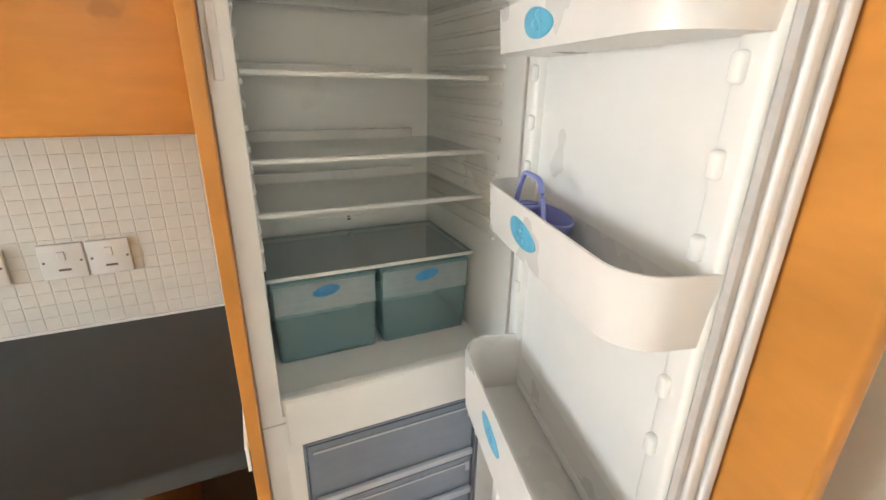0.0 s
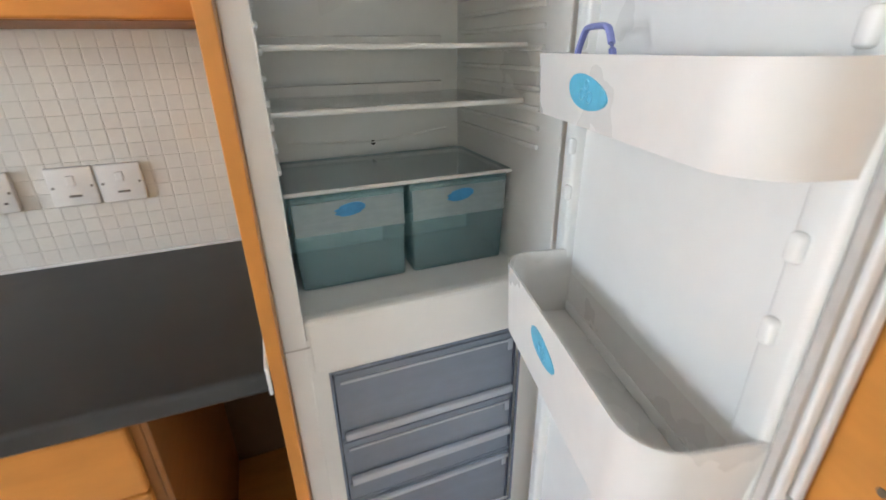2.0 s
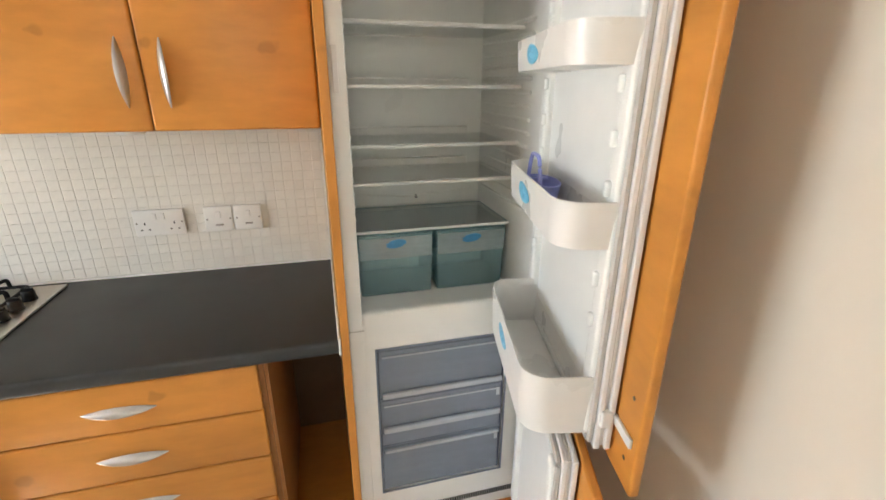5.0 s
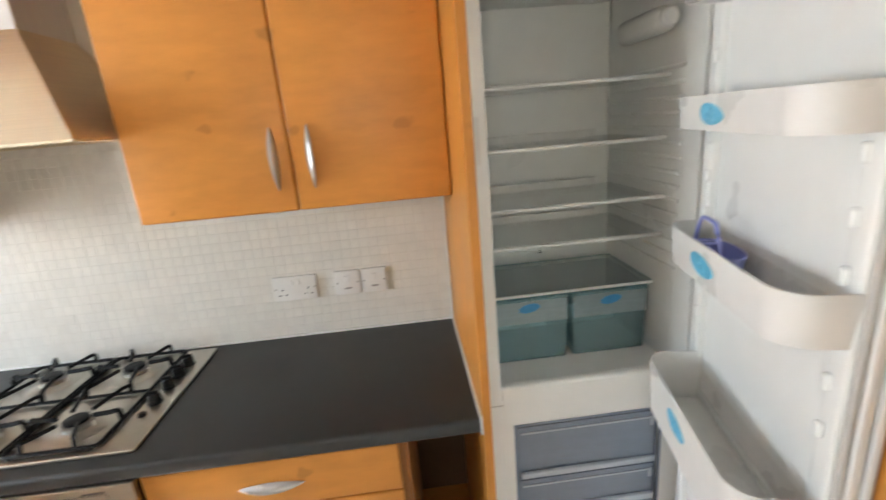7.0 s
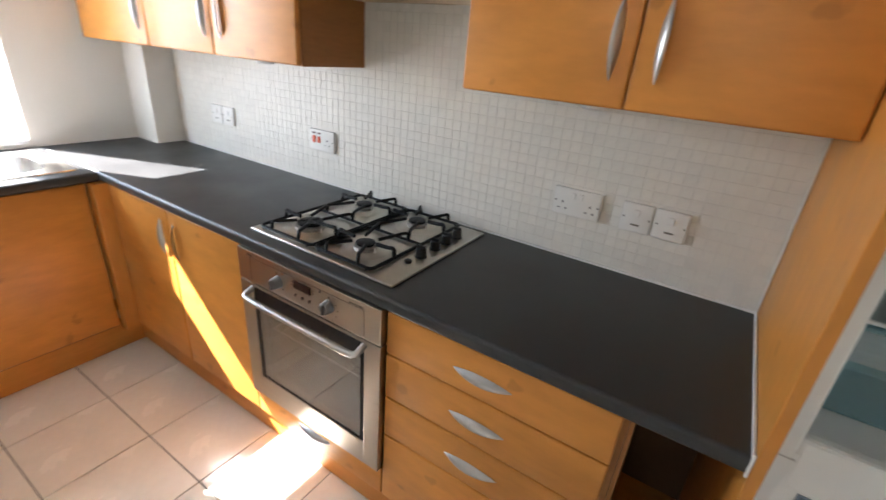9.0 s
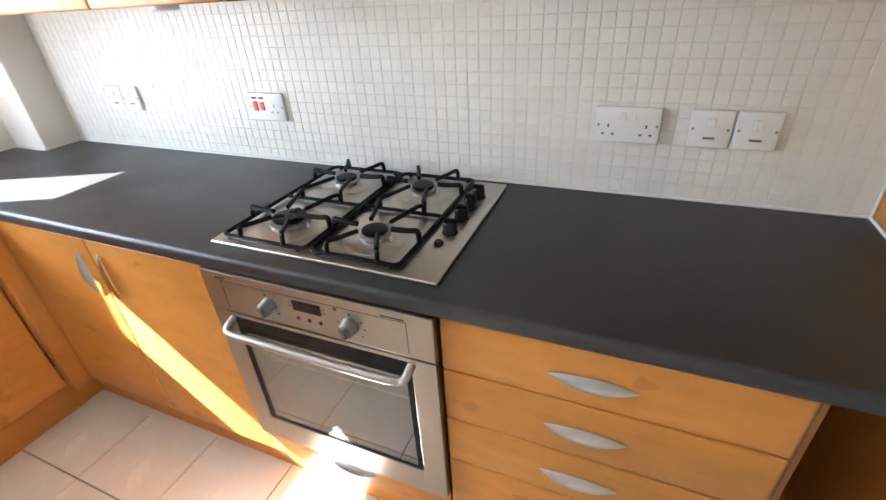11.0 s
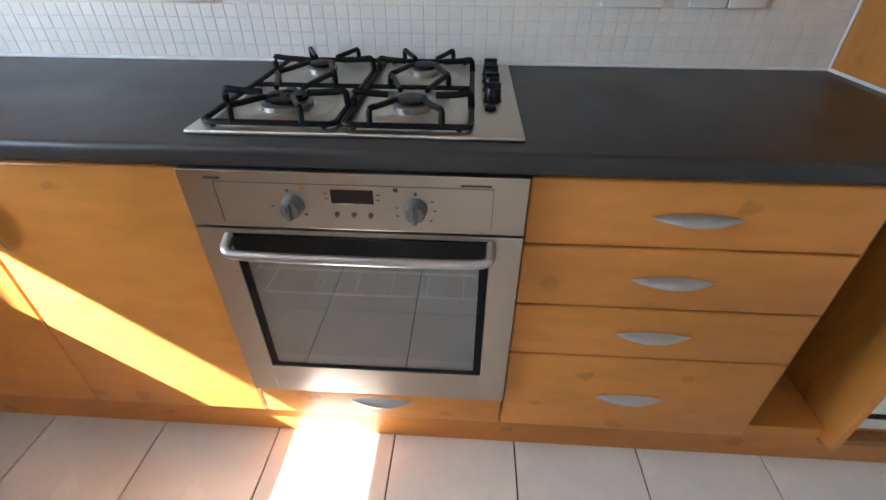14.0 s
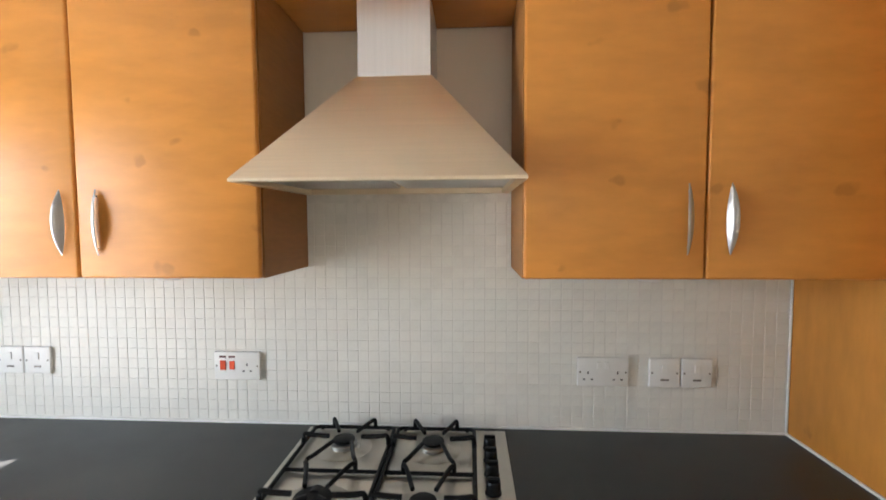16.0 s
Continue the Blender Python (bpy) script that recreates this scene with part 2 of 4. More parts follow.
TEAL = clear("teal_crisper_plastic", (0.70, 0.91, 0.935), 0.30, 0.15)
TEAL_LID = clear("clear_crisper_lid", (0.94, 0.985, 0.985), 0.30, 0.1)
SMOKE = clear("smoky_blue_drawer_plastic", (0.56, 0.63, 0.74), 0.5, 0.14)
SMOKE_LIP = clear("pale_smoky_lip", (0.76, 0.81, 0.88), 0.8, 0.15)
FROST = clear("frosted_teal_band", (0.86, 0.95, 0.96), 0.34, 0.3)
DRAWER_GAP = material("dark_blue_drawer_line", (0.07, 0.085, 0.12), rough=0.4)
SHELF_GLASS = clear("shelf_glass", (0.98, 0.99, 0.985), 0.06, 0.05)
LID_CLEAR = clear("clear_tray_lid", (0.74, 0.83, 0.86), 0.25, 0.1)
OVEN_GLASS = clear("oven_door_glass", (0.56, 0.62, 0.61), 0.05, 0.02, 0.26)
PANE = clear("window_pane_glass", (0.96, 0.98, 0.98), 0.0, 0.01)


# ---- mesh helpers ----
def finish(name, bm, mat, parent=None, label="", smooth=False, kind=""):
    me = bpy.data.meshes.new(name)
    bmesh.ops.recalc_face_normals(bm, faces=bm.faces)
    bm.to_mesh(me)
    bm.free()
    for mm in (mat if isinstance(mat, (list, tuple)) else [mat]):
        me.materials.append(mm)
    if smooth:
        me.shade_smooth()
        me.set_sharp_from_angle(angle=radians(38))
    ob = new(name, me)
    if parent:
        ob.parent = parent
    return tagged(ob, label, "", "", kind)


def part(name, bm, mat, parent, label="", smooth=False, kind=""):
    return finish(name, bm, mat, parent, label, smooth, kind)


def thing(name, place, label, category, group=""):
    e = new(name)
    e.location = place
    e.empty_display_size = 0.05
    return tagged(e, label, category, group)


def local(ob, *objs):
    """Move parts that were built in world places under the thing ob."""
    for o in objs:
        o.parent = ob
        o.matrix_parent_inverse = Matrix.Translation(-ob.location)


def structure(name, bm, mat, smooth=False):
    return finish(name, bm, mat, None, "", smooth, "structure")


def box(bm, x0, x1, y0, y1, z0, z1, bevel=0.0, seg=2, mat=0):
    r = bmesh.ops.create_cube(bm, size=1.0)
    vs = r["verts"]
    for v in vs:
        v.co = Vector(((x0 + x1) / 2 + v.co.x * abs(x1 - x0), (y0 + y1) / 2 + v.co.y * abs(y1 - y0), (z0 + z1) / 2 + v.co.z * abs(z1 - z0)))
    faces = set(f for v in vs for f in v.link_faces)
    for f in faces:
        f.material_index = mat
    if bevel:
        bmesh.ops.bevel(bm, geom=list(set(e for v in vs for e in v.link_edges)), offset=bevel, segments=seg, profile=0.5, affect="EDGES")
    return bm


def bx(x0, x1, y0, y1, z0, z1, bevel=0.0, seg=2):
    return box(bmesh.new(), x0, x1, y0, y1, z0, z1, bevel, seg)


def tube(bm, pts, r, seg=8, closed=False, flat=1.0):
    """A rod along a line of points."""
    pts = [Vector(p) for p in pts]
    rings = []
    n = len(pts)
    for i, p in enumerate(pts):
        a = pts[(i - 1) % n] if (closed or i > 0) else p
        c = pts[(i + 1) % n] if (closed or i < n - 1) else p
        d = (c - a).normalized()
        up = Vector((0, 0, 1)) if abs(d.z) < 0.9 else Vector((1, 0, 0))
        s = d.cross(up).normalized()
        t = s.cross(d).normalized()
        rings.append([bm.verts.new(p + s * r * math.cos(2 * math.pi * k / seg) + t * r * flat * math.sin(2 * math.pi * k / seg)) for k in range(seg)])
    m = n if closed else n - 1
    for i in range(m):
        A, B = rings[i], rings[(i + 1) % n]
        for k in range(seg):
            bm.faces.new((A[k], A[(k + 1) % seg], B[(k + 1) % seg], B[k]))
    if not closed:
        bm.faces.new(rings[0][::-1]), bm.faces.new(rings[-1])
    return bm


def lathe(bm, cx, cy, profile, seg=32, axis="z", base=0.0):
    """profile: (radius, height) pairs from one end to the other."""
    rings = []
    for r, h in profile:
        ring = []
        for k in range(seg):
            a = 2 * math.pi * k / seg
            if axis == "z":
                co = (cx + r * math.cos(a), cy + r * math.sin(a), base + h)
            else:
                co = (cx + r * math.cos(a), base - h, cy + r * math.sin(a))
            ring.append(bm.verts.new(co))
        rings.append(ring)
    for A, B in zip(rings, rings[1:]):
        for k in range(seg):
            bm.faces.new((A[k], A[(k + 1) % seg], B[(k + 1) % seg], B[k]))
    bm.faces.new(rings[0]), bm.faces.new(rings[-1])
    return bm


def smooth_path(pts, n=6):
    """Round the bends of a line of points."""
    pts = [Vector(p) for p in pts]
    out = [pts[0]]
    for a, b, c in zip(pts, pts[1:], pts[2:]):
        p, q = b.lerp(a, 0.4), b.lerp(c, 0.4)
        for i in range(n + 1):
            t = i / n
            out.append(p.lerp(b, t).lerp(b.lerp(q, t), t))
    out.append(pts[-1])
    return out


def rounded_outline(x0, x1, y0, y1, r, seg=6, back=None):
    pts = []
    q = r if back is None else back
    for cx, cy, a0, r in ((x1 - r, y1 - r, 0, r), (x0 + r, y1 - r, 90, r), (x0 + q, y0 + q, 180, q), (x1 - q, y0 + q, 270, q)):
        for i in range(seg + 1):
            a = radians(a0 + 90 * i / seg)
            pts.append((cx + r * math.cos(a), cy + r * math.sin(a)))
    return pts


def open_tray(x0, x1, y0, y1, z0, z1, r, wall, taper=0.0, seg=6, back=None):
    """A thin-walled open container with rounded corners."""
    bm = bmesh.new()

    def ring(inset, z, rr):
        return [bm.verts.new((x, y, z)) for x, y in rounded_outline(x0 + inset, x1 - inset, y0 + inset, y1 - inset, max(0.001, rr), seg, back)]
    rings = [ring(taper, z0, r), ring(0, z1, r), ring(wall, z1, r - wall), ring(wall + taper, z0 + wall, r - wall)]
    for A, B in zip(rings, rings[1:]):
        n = len(A)
        for k in range(n):
            bm.faces.new((A[k], A[(k + 1) % n], B[(k + 1) % n], B[k]))
    bm.faces.new(rings[0][::-1]), bm.faces.new(rings[-1])
    return bm


def leaf_handle(facing="up", length=0.158, reach=0.023, drop=0.014):
    """A crescent-shaped bow handle: a thin curved leaf, straight along the door and bowed outwards, tapered to both ends."""
    bm = bmesh.new()
    n, across = 22, 4
    top, low = [], []
    for i in range(n + 1):
        t = -1 + 2 * i / n
        f = max(0.0, 1 - abs(t) ** 2.1)
        ra, rb = [], []
        for j in range(across + 1):
            s = j / across
            y = -0.004 - reach * f * (0.05 + 0.74 * s) - 0.0045 * f * math.sin(math.pi * s)
            zz = f * (0.0115 - 0.0180 * s) + 0.001 * (1 - f)
            ra.append(bm.verts.new((t * length / 2, y, zz)))
            rb.append(bm.verts.new((t * length / 2, y + 0.001, zz - 0.0026)))
        top.append(ra), low.append(rb)
    for i in range(n):
        for j in range(across):
            bm.faces.new((top[i][j], top[i + 1][j], top[i + 1][j + 1], top[i][j + 1]))
            bm.faces.new((low[i][j], low[i][j + 1], low[i + 1][j + 1], low[i + 1][j]))
        for j in (0, across):
            bm.faces.new((top[i][j], low[i][j], low[i + 1][j], top[i + 1][j]))
    for i in (0, n):
        for j in range(across):
            bm.faces.new((top[i][j], top[i][j + 1], low[i][j + 1], low[i][j]))
    for sx in (-1, 1):
        box(bm, sx * 0.062 - 0.002, sx * 0.062 + 0.002, -0.005, 0.0, -0.001, 0.001)
    if facing != "up":
        bmesh.ops.rotate(bm, verts=bm.verts, cent=(0, 0, 0), matrix=Matrix.Rotation(radians(90 if facing == "right" else -90), 3, "Y"))
    return bm


HANDLES = {}


def add_handle(parent, at, facing="up", turn=0.0, label="satin nickel bow handle"):
    """A handle on a door front; facing tells to which side its leaf opens."""
    if facing not in HANDLES:
        ob = finish("handle", leaf_handle(facing), SATIN, None, "", True)
        HANDLES[facing] = ob.data
    else:
        ob = new("handle", HANDLES[facing])
    tagged(ob, label)
    ob.parent = parent
    ob.location = at
    ob.rotation_euler = (0, 0, turn)
    return ob


# ---- the room ----
LEFT, RIGHT, BACK, FRONT, TOP = -2.97, 0.655, 0.0, -5.2, 2.42
TOPZ = 0.91          # worktop height
WX = -2.36           # front of the side worktop

structure("floor_slab", bx(LEFT - 0.3, RIGHT + 0.3, FRONT - 0.3, BACK + 0.3, -0.12, -0.006), FLOOR_GROUT).name = "floor"
structure("ceiling", bx(LEFT - 0.3, RIGHT + 0.3, FRONT - 0.3, BACK + 0.3, TOP, TOP + 0.12), CEIL)
structure("wall_north", bx(LEFT - 0.3, RIGHT + 0.3, BACK, BACK + 0.25, -0.01, TOP), WALL)
structure("wall_east", bx(RIGHT, RIGHT + 0.25, FRONT, BACK, -0.01, TOP), WALL)
# the west wall is built round the window over the sink
WY0, WY1, WZ0, WZ1 = -1.75, -0.63, 0.93, 2.00
b = bmesh.new()
box(b, LEFT - 0.3, LEFT, WY1, BACK, -0.01, TOP)
box(b, LEFT - 0.3, LEFT, FRONT, WY0, -0.01, TOP)
box(b, LEFT - 0.3, LEFT, WY0, WY1, -0.01, WZ0)
box(b, LEFT - 0.3, LEFT, WY0, WY1, WZ1, TOP)
structure("wall_west", b, WALL_WHITE)
# the wall behind, with its own window
b = bmesh.new()
SX0, SX1, SZ0, SZ1 = -1.20, -0.20, 1.00, 2.10
box(b, LEFT, SX0, FRONT - 0.25, FRONT, -0.01, TOP)
box(b, SX1, RIGHT, FRONT - 0.25, FRONT, -0.01, TOP)
box(b, SX0, SX1, FRONT - 0.25, FRONT, -0.01, SZ0)
box(b, SX0, SX1, FRONT - 0.25, FRONT, SZ1, TOP)
structure("wall_south", b, WALL)
structure("pipe_boxing", bx(LEFT, -2.76, -0.155, BACK - 0.001, TOPZ, TOP, 0.003), WALL_WHITE)
structure("baseboard", bx(RIGHT - 0.016, RIGHT - 0.0005, FRONT, -0.60, 0, 0.10, 0.004), UPVC)
gr = structure("ground", bx(-60, -3.6, -60, 60, -0.5, -0.4), material("pale_paving", (0.30, 0.29, 0.26), rough=0.9, noise_scale=1.5, spread=0.2))
gr2 = structure("ground_beyond_back_wall", bx(-3.6, 60, -60, -5.8, -0.5, -0.4), gr.data.materials[0])

# window over the sink
win = thing("window_1", (LEFT - 0.2, (WY0 + WY1) / 2, WZ0), "white plastic kitchen window in a deep reveal over the sink", "window")
win["kind"] = "structure"
parts = []
wx0, wx1 = LEFT - 0.29, LEFT - 0.225
b = bmesh.new()
box(b, wx0, wx1, WY0 + 0.002, WY1 - 0.002, WZ1 - 0.05, WZ1 - 0.002, 0.004)
box(b, wx0, wx1, WY0 + 0.002, WY1 - 0.002, WZ0 + 0.002, WZ0 + 0.05, 0.004)
box(b, wx0, wx1, WY1 - 0.095, WY1 - 0.002, WZ0 + 0.05, WZ1 - 0.05, 0.004)
box(b, wx0, wx1, WY0 + 0.002, WY0 + 0.06, WZ0 + 0.05, WZ1 - 0.05, 0.004)
parts.append(part("window_frame", b, UPVC, None))
parts.append(part("mullion", bx(wx0 + 0.002, wx1 + 0.008, -1.155, -0.985, WZ0 + 0.05, WZ1 - 0.05, 0.006), UPVC, None))
parts.append(part("window_sill", bx(LEFT - 0.225, LEFT + 0.012, WY0 + 0.002, WY1 - 0.002, WZ0 - 0.001, WZ0 + 0.018, 0.004), UPVC, None))
for y0, y1 in ((-0.985, -0.725), (WY0 + 0.06, -1.155)):
    p = part("pane", bx(wx0 + 0.03, wx0 + 0.036, y0, y1, WZ0 + 0.05, WZ1 - 0.05), PANE, None)
    p.visible_shadow = False
    parts.append(p)
parts.append(part("window_latch", bx(wx1 + 0.008, wx1 + 0.04, -1.02, -1.00, 1.35, 1.46, 0.004), UPVC, None, "white window latch"))
local(win, *parts)
win2 = thing("window_2", ((SX0 + SX1) / 2, FRONT - 0.2, SZ0), "white plastic window in the wall behind", "window")
win2["kind"] = "structure"
b = bmesh.new()
fy0, fy1 = FRONT - 0.24, FRONT - 0.18
box(b, SX0, SX1, fy0, fy1, SZ1 - 0.06, SZ1, 0.004)
box(b, SX0, SX1, fy0, fy1, SZ0, SZ0 + 0.06, 0.004)
for xx in (SX0, (SX0 + SX1) / 2 - 0.04, SX1 - 0.06):
    box(b, xx, xx + 0.06, fy0, fy1, SZ0 + 0.06, SZ1 - 0.06, 0.004)
f2 = part("window_frame", b, UPVC, None)
p2 = part("pane", bx(SX0 + 0.06, SX1 - 0.06, fy0 + 0.025, fy0 + 0.031, SZ0 + 0.06, SZ1 - 0.06), PANE, None)
p2.visible_shadow = False
local(win2, f2, p2)

# ---- worktops ----
wt = thing("worktop", (-1.2, -0.3, 0.87), "dark slate-grey laminate worktop with a rolled front edge", "worktop")
b = bmesh.new()
box(b, LEFT + 0.001, -0.001, -0.600, -0.010, 0.870, TOPZ, 0.0)
front = [e for e in b.edges if all(abs(v.co.y + 0.6) < 1e-4 for v in e.verts) and abs(e.verts[0].co.z - e.verts[1].co.z) < 1e-4]
bmesh.ops.bevel(b, geom=front, offset=0.012, segments=5, profile=0.5, affect="EDGES")
local(wt, part("main_run", b, LAMINATE, None, smooth=True))
SKX0, SKX1, SKY0, SKY1 = -2.90, -2.43, -1.62, -0.635   # sink
BX0, BX1, BY0, BY1 = -2.83, -2.50, -1.10, -0.70        # bowl
b = bmesh.new()
SY0 = -2.75
box(b, LEFT + 0.001, BX0, SY0, -0.602, 0.870, TOPZ)
box(b, BX0, BX1, BY1, -0.602, 0.870, TOPZ)
box(b, BX0, BX1, SY0, BY0, 0.870, TOPZ)
box(b, BX1, WX, SY0, -0.602, 0.870, TOPZ)
bmesh.ops.remove_doubles(b, verts=b.verts, dist=1e-5)
fr = [e for e in b.edges if all(abs(v.co.x - WX) < 1e-4 for v in e.verts) and abs(e.verts[0].co.z - e.verts[1].co.z) < 1e-4]
bmesh.ops.bevel(b, geom=fr, offset=0.012, segments=5, profile=0.5, affect="EDGES")
local(wt, part("side_run", b, LAMINATE, None, smooth=True))

# white sealant lines
b = bmesh.new()
box(b, -2.76, -0.004, -0.016, -0.0095, TOPZ, TOPZ + 0.008, 0.002)
box(b, -0.007, -0.0005, -0.598, -0.012, TOPZ, TOPZ + 0.008, 0.002)
box(b, -0.006, -0.0005, -0.6015, -0.597, 0.868, TOPZ + 0.008, 0.001)
box(b, -0.006, -0.0005, -0.0165, -0.0095, TOPZ + 0.008, 1.403, 0.002)
box(b, -2.76, -2.755, -0.155, -0.010, TOPZ, TOPZ + 0.006, 0.001)
box(b, LEFT, -2.758, -0.161, -0.155, TOPZ, TOPZ + 0.006, 0.001)
box(b, LEFT, LEFT + 0.006, -0.63, -0.161, TOPZ, TOPZ + 0.006, 0.001)
structure("sealant_trim", b, SEALANT)

# ---- base units of the hob run ----
DY = -0.585          # door fronts


def door_front(name, x0, x1, z0, z1, parent, y=DY, thick=0.019, mat=None, bevel=0.006):
    b = bx(x0 + 0.0015, x1 - 0.0015, y, y + thick, z0 + 0.002, z1 - 0.002, bevel, 3)
    return part(name, b, mat or WOOD_X, None, smooth=True)


def carcass(x0, x1, y0, y1, z0, z1, open_front=True, t=0.018, back=True):
    b = bmesh.new()
    box(b, x0, x0 + t, y0, y1, z0, z1)
    box(b, x1 - t, x1, y0, y1, z0, z1)
    box(b, x0 + t, x1 - t, y0, y1, z0, z0 + t)
    box(b, x0 + t, x1 - t, y0, y1, z1 - t, z1)
    if back:
        box(b, x0 + t, x1 - t, y1 - 0.006, y1, z0 + t, z1 - t)
    return b


# drawer unit
du = thing("drawer_unit", (-0.505, -0.3, 0.15), "four-drawer beech base unit with bow handles beside the oven", "kitchen cabinet", "base units")
local(du, part("body", carcass(-0.800, -0.196, -0.563, -0.02, 0.152, 0.868), CARCASS, None, "beech carcass with a light side edge"))
for z0, z1, hz in ((0.727, 0.866, 0.795), (0.578, 0.727, 0.656), (0.433, 0.578, 0.509), (0.166, 0.433, 0.301)):
    d = door_front("drawer_front", -0.8115, -0.206, z0, z1, du)
    local(du, d)
    add_handle(d, (-0.518, DY, hz))

# open slot between drawer unit and tall unit
sl = thing("open_shelf_unit", (-0.10, -0.3, 0.15), "empty narrow open beech unit beside the tall fridge housing", "kitchen cabinet", "base units")
local(sl, part("base_panel", bx(-0.195, -0.001, -0.565, -0.02, 0.152, 0.187, 0.001), WOOD_X, None),
      part("back_panel", bx(-0.195, -0.001, -0.026, -0.02, 0.1875, 0.868), SHADED_BOARD, None),
      part("side_panel", bx(-0.195, -0.186, -0.563, -0.027, 0.1875, 0.868), CARCASS, None))

# oven housing with slim drawer below
oh = thing("oven_housing", (-1.115, -0.3, 0.15), "beech oven housing with a slim drawer under the oven", "kitchen cabinet", "base units")
b = bmesh.new()
box(b, -1.419, -1.403, -0.563, -0.02, 0.152, 0.868)
box(b, -0.829, -0.815, -0.563, -0.02, 0.152, 0.868)
box(b, -1.403, -0.829, -0.563, -0.02, 0.152, 0.170)
box(b, -1.403, -0.829, -0.555, -0.02, 0.268, 0.284)
local(oh, part("body", b, CARCASS, None))
d = door_front("drawer_front", -1.420, -0.812, 0.166, 0.281, oh)
local(oh, d)
add_handle(d, (-1.113, DY, 0.240))

# double base unit
bu = thing("double_base_unit", (-1.88, -0.3, 0.15), "two-door beech base unit with upright bow handles", "kitchen cabinet", "base units")
local(bu, part("body", carcass(-2.34, -1.421, -0.563, -0.02, 0.152, 0.868), CARCASS, None))
for x0, x1, hx in ((-1.883, -1.421, -1.838), (-2.335, -1.883, -1.930)):
    d = door_front("door", x0, x1, 0.166, 0.866, bu)
    local(bu, d)
    add_handle(d, (hx, DY, 0.745), "left" if hx > -1.88 else "right")
cp = tagged(finish("corner_post", bx(-2.395, -2.337, -0.640, -0.570, 0.152, 0.866, 0.002), WOOD_Z), "beech corner post between the two runs of base units", "kitchen cabinet", "")

# side run under the sink
for i, (y0, y1) in enumerate(((-1.243, -0.643), (-1.846, -1.246), (-2.449, -1.849), (-2.75, -2.452))):
    u = thing("sink_base_unit", (-2.66, (y0 + y1) / 2, 0.15), "beech base unit with a plain door under the sink worktop", "kitchen cabinet", "base units")
    b = bmesh.new()
    box(b, LEFT + 0.02, -2.407, y0 + 0.001, y0 + 0.019, 0.152, 0.868)
    box(b, LEFT + 0.02, -2.407, y1 - 0.019, y1 - 0.001, 0.152, 0.868)
    box(b, LEFT + 0.02, -2.407, y0 + 0.019, y1 - 0.019, 0.152, 0.170)
    local(u, part("body", b, CARCASS, None))
    d = part("door", bx(-2.404, -2.385, y0 + 0.0015, y1 - 0.0015, 0.166, 0.866, 0.006, 3), WOOD_Y, None, smooth=True)
    local(u, d)
    add_handle(d, (-2.385, y0 + 0.05, 0.745), "left", radians(90))

b = bmesh.new()
box(b, -2.455, RIGHT - 0.002, -0.530, -0.512, 0.0, 0.150, 0.001)
structure("plinth", b, WOOD_PLINTH)
structure("plinth_side", bx(-2.473, -2.455, -2.75, -0.512, 0.0, 0.150, 0.001), WOOD_Y)

# ---- oven ----
ov = thing("built_in_oven", (-1.118, -0.3, 0.284), "brushed steel built-in oven with a dark glass door", "oven")
OX0, OX1 = -1.4175, -0.8140
P = []
b = bmesh.new()
box(b, OX0 + 0.02, OX1 - 0.02, -0.56, -0.55, 0.745, 0.862)
for x0, x1, z0, z1 in ((OX0 + 0.03, OX0 + 0.05, 0.30, 0.745), (OX1 - 0.05, OX1 - 0.03, 0.30, 0.745)):
    box(b, x0, x1, -0.555, -0.05, z0, z1)
box(b, OX0 + 0.05, OX1 - 0.05, -0.555, -0.05, 0.30, 0.33)
box(b, OX0 + 0.05, OX1 - 0.05, -0.555, -0.05, 0.72, 0.745)
box(b, OX0 + 0.05, OX1 - 0.05, -0.07, -0.05, 0.33, 0.72)
P.append(part("cavity", b, OVEN_DARK, None, "dark enamelled oven cavity"))
for z in (0.545, 0.612):
    b = bmesh.new()
    tube(b, [(OX0 + 0.06, -0.54, z), (OX1 - 0.06, -0.54, z), (OX1 - 0.06, -0.10, z), (OX0 + 0.06, -0.10, z)], 0.0032, 6, True)
    for i in range(6):
        x = OX0 + 0.10 + i * 0.0800
        tube(b, [(x, -0.54, z - 0.002), (x, -0.10, z - 0.002)], 0.0012, 4)
    P.append(part("oven_rack", b, RACK, None, "chrome wire oven rack"))
P.append(part("control_panel", bx(OX0, OX1, -0.604, -0.560, 0.757, 0.8697, 0.002), STEEL, None, "brushed steel control panel"))
b = bmesh.new()
FX0, FX1, FZ0, FZ1 = -1.356, -0.872, 0.372, 0.742
box(b, OX0, FX0, -0.604, -0.566, 0.284, 0.752, 0.0015)
box(b, FX1, OX1, -0.604, -0.566, 0.284, 0.752, 0.0015)
box(b, FX0 - 0.001, FX1 + 0.001, -0.6035, -0.566, 0.284, FZ0)
box(b, FX0 - 0.001, FX1 + 0.001, -0.6035, -0.566, FZ1, 0.752)
door = part("oven_door", b, STEEL, None, "brushed steel oven door frame")
P.append(door)
part("glass_pane", bx(FX0 + 0.0005, FX1 - 0.0005, -0.600, -0.594, FZ0 + 0.0005, 0.690), OVEN_GLASS, door, "dark reflecting oven glass")
b = bmesh.new()
box(b, FX0 + 0.0005, FX0 + 0.017, -0.6005, -0.5935, FZ0 + 0.0005, 0.6905)
box(b, FX1 - 0.017, FX1 - 0.0005, -0.6005, -0.5935, FZ0 + 0.0005, 0.6905)
box(b, FX0 + 0.017, FX1 - 0.017, -0.6005, -0.5935, FZ0 + 0.0005, FZ0 + 0.011)
part("glass_border", b, BLACK_GLASS, door, "black printed border of the oven glass")
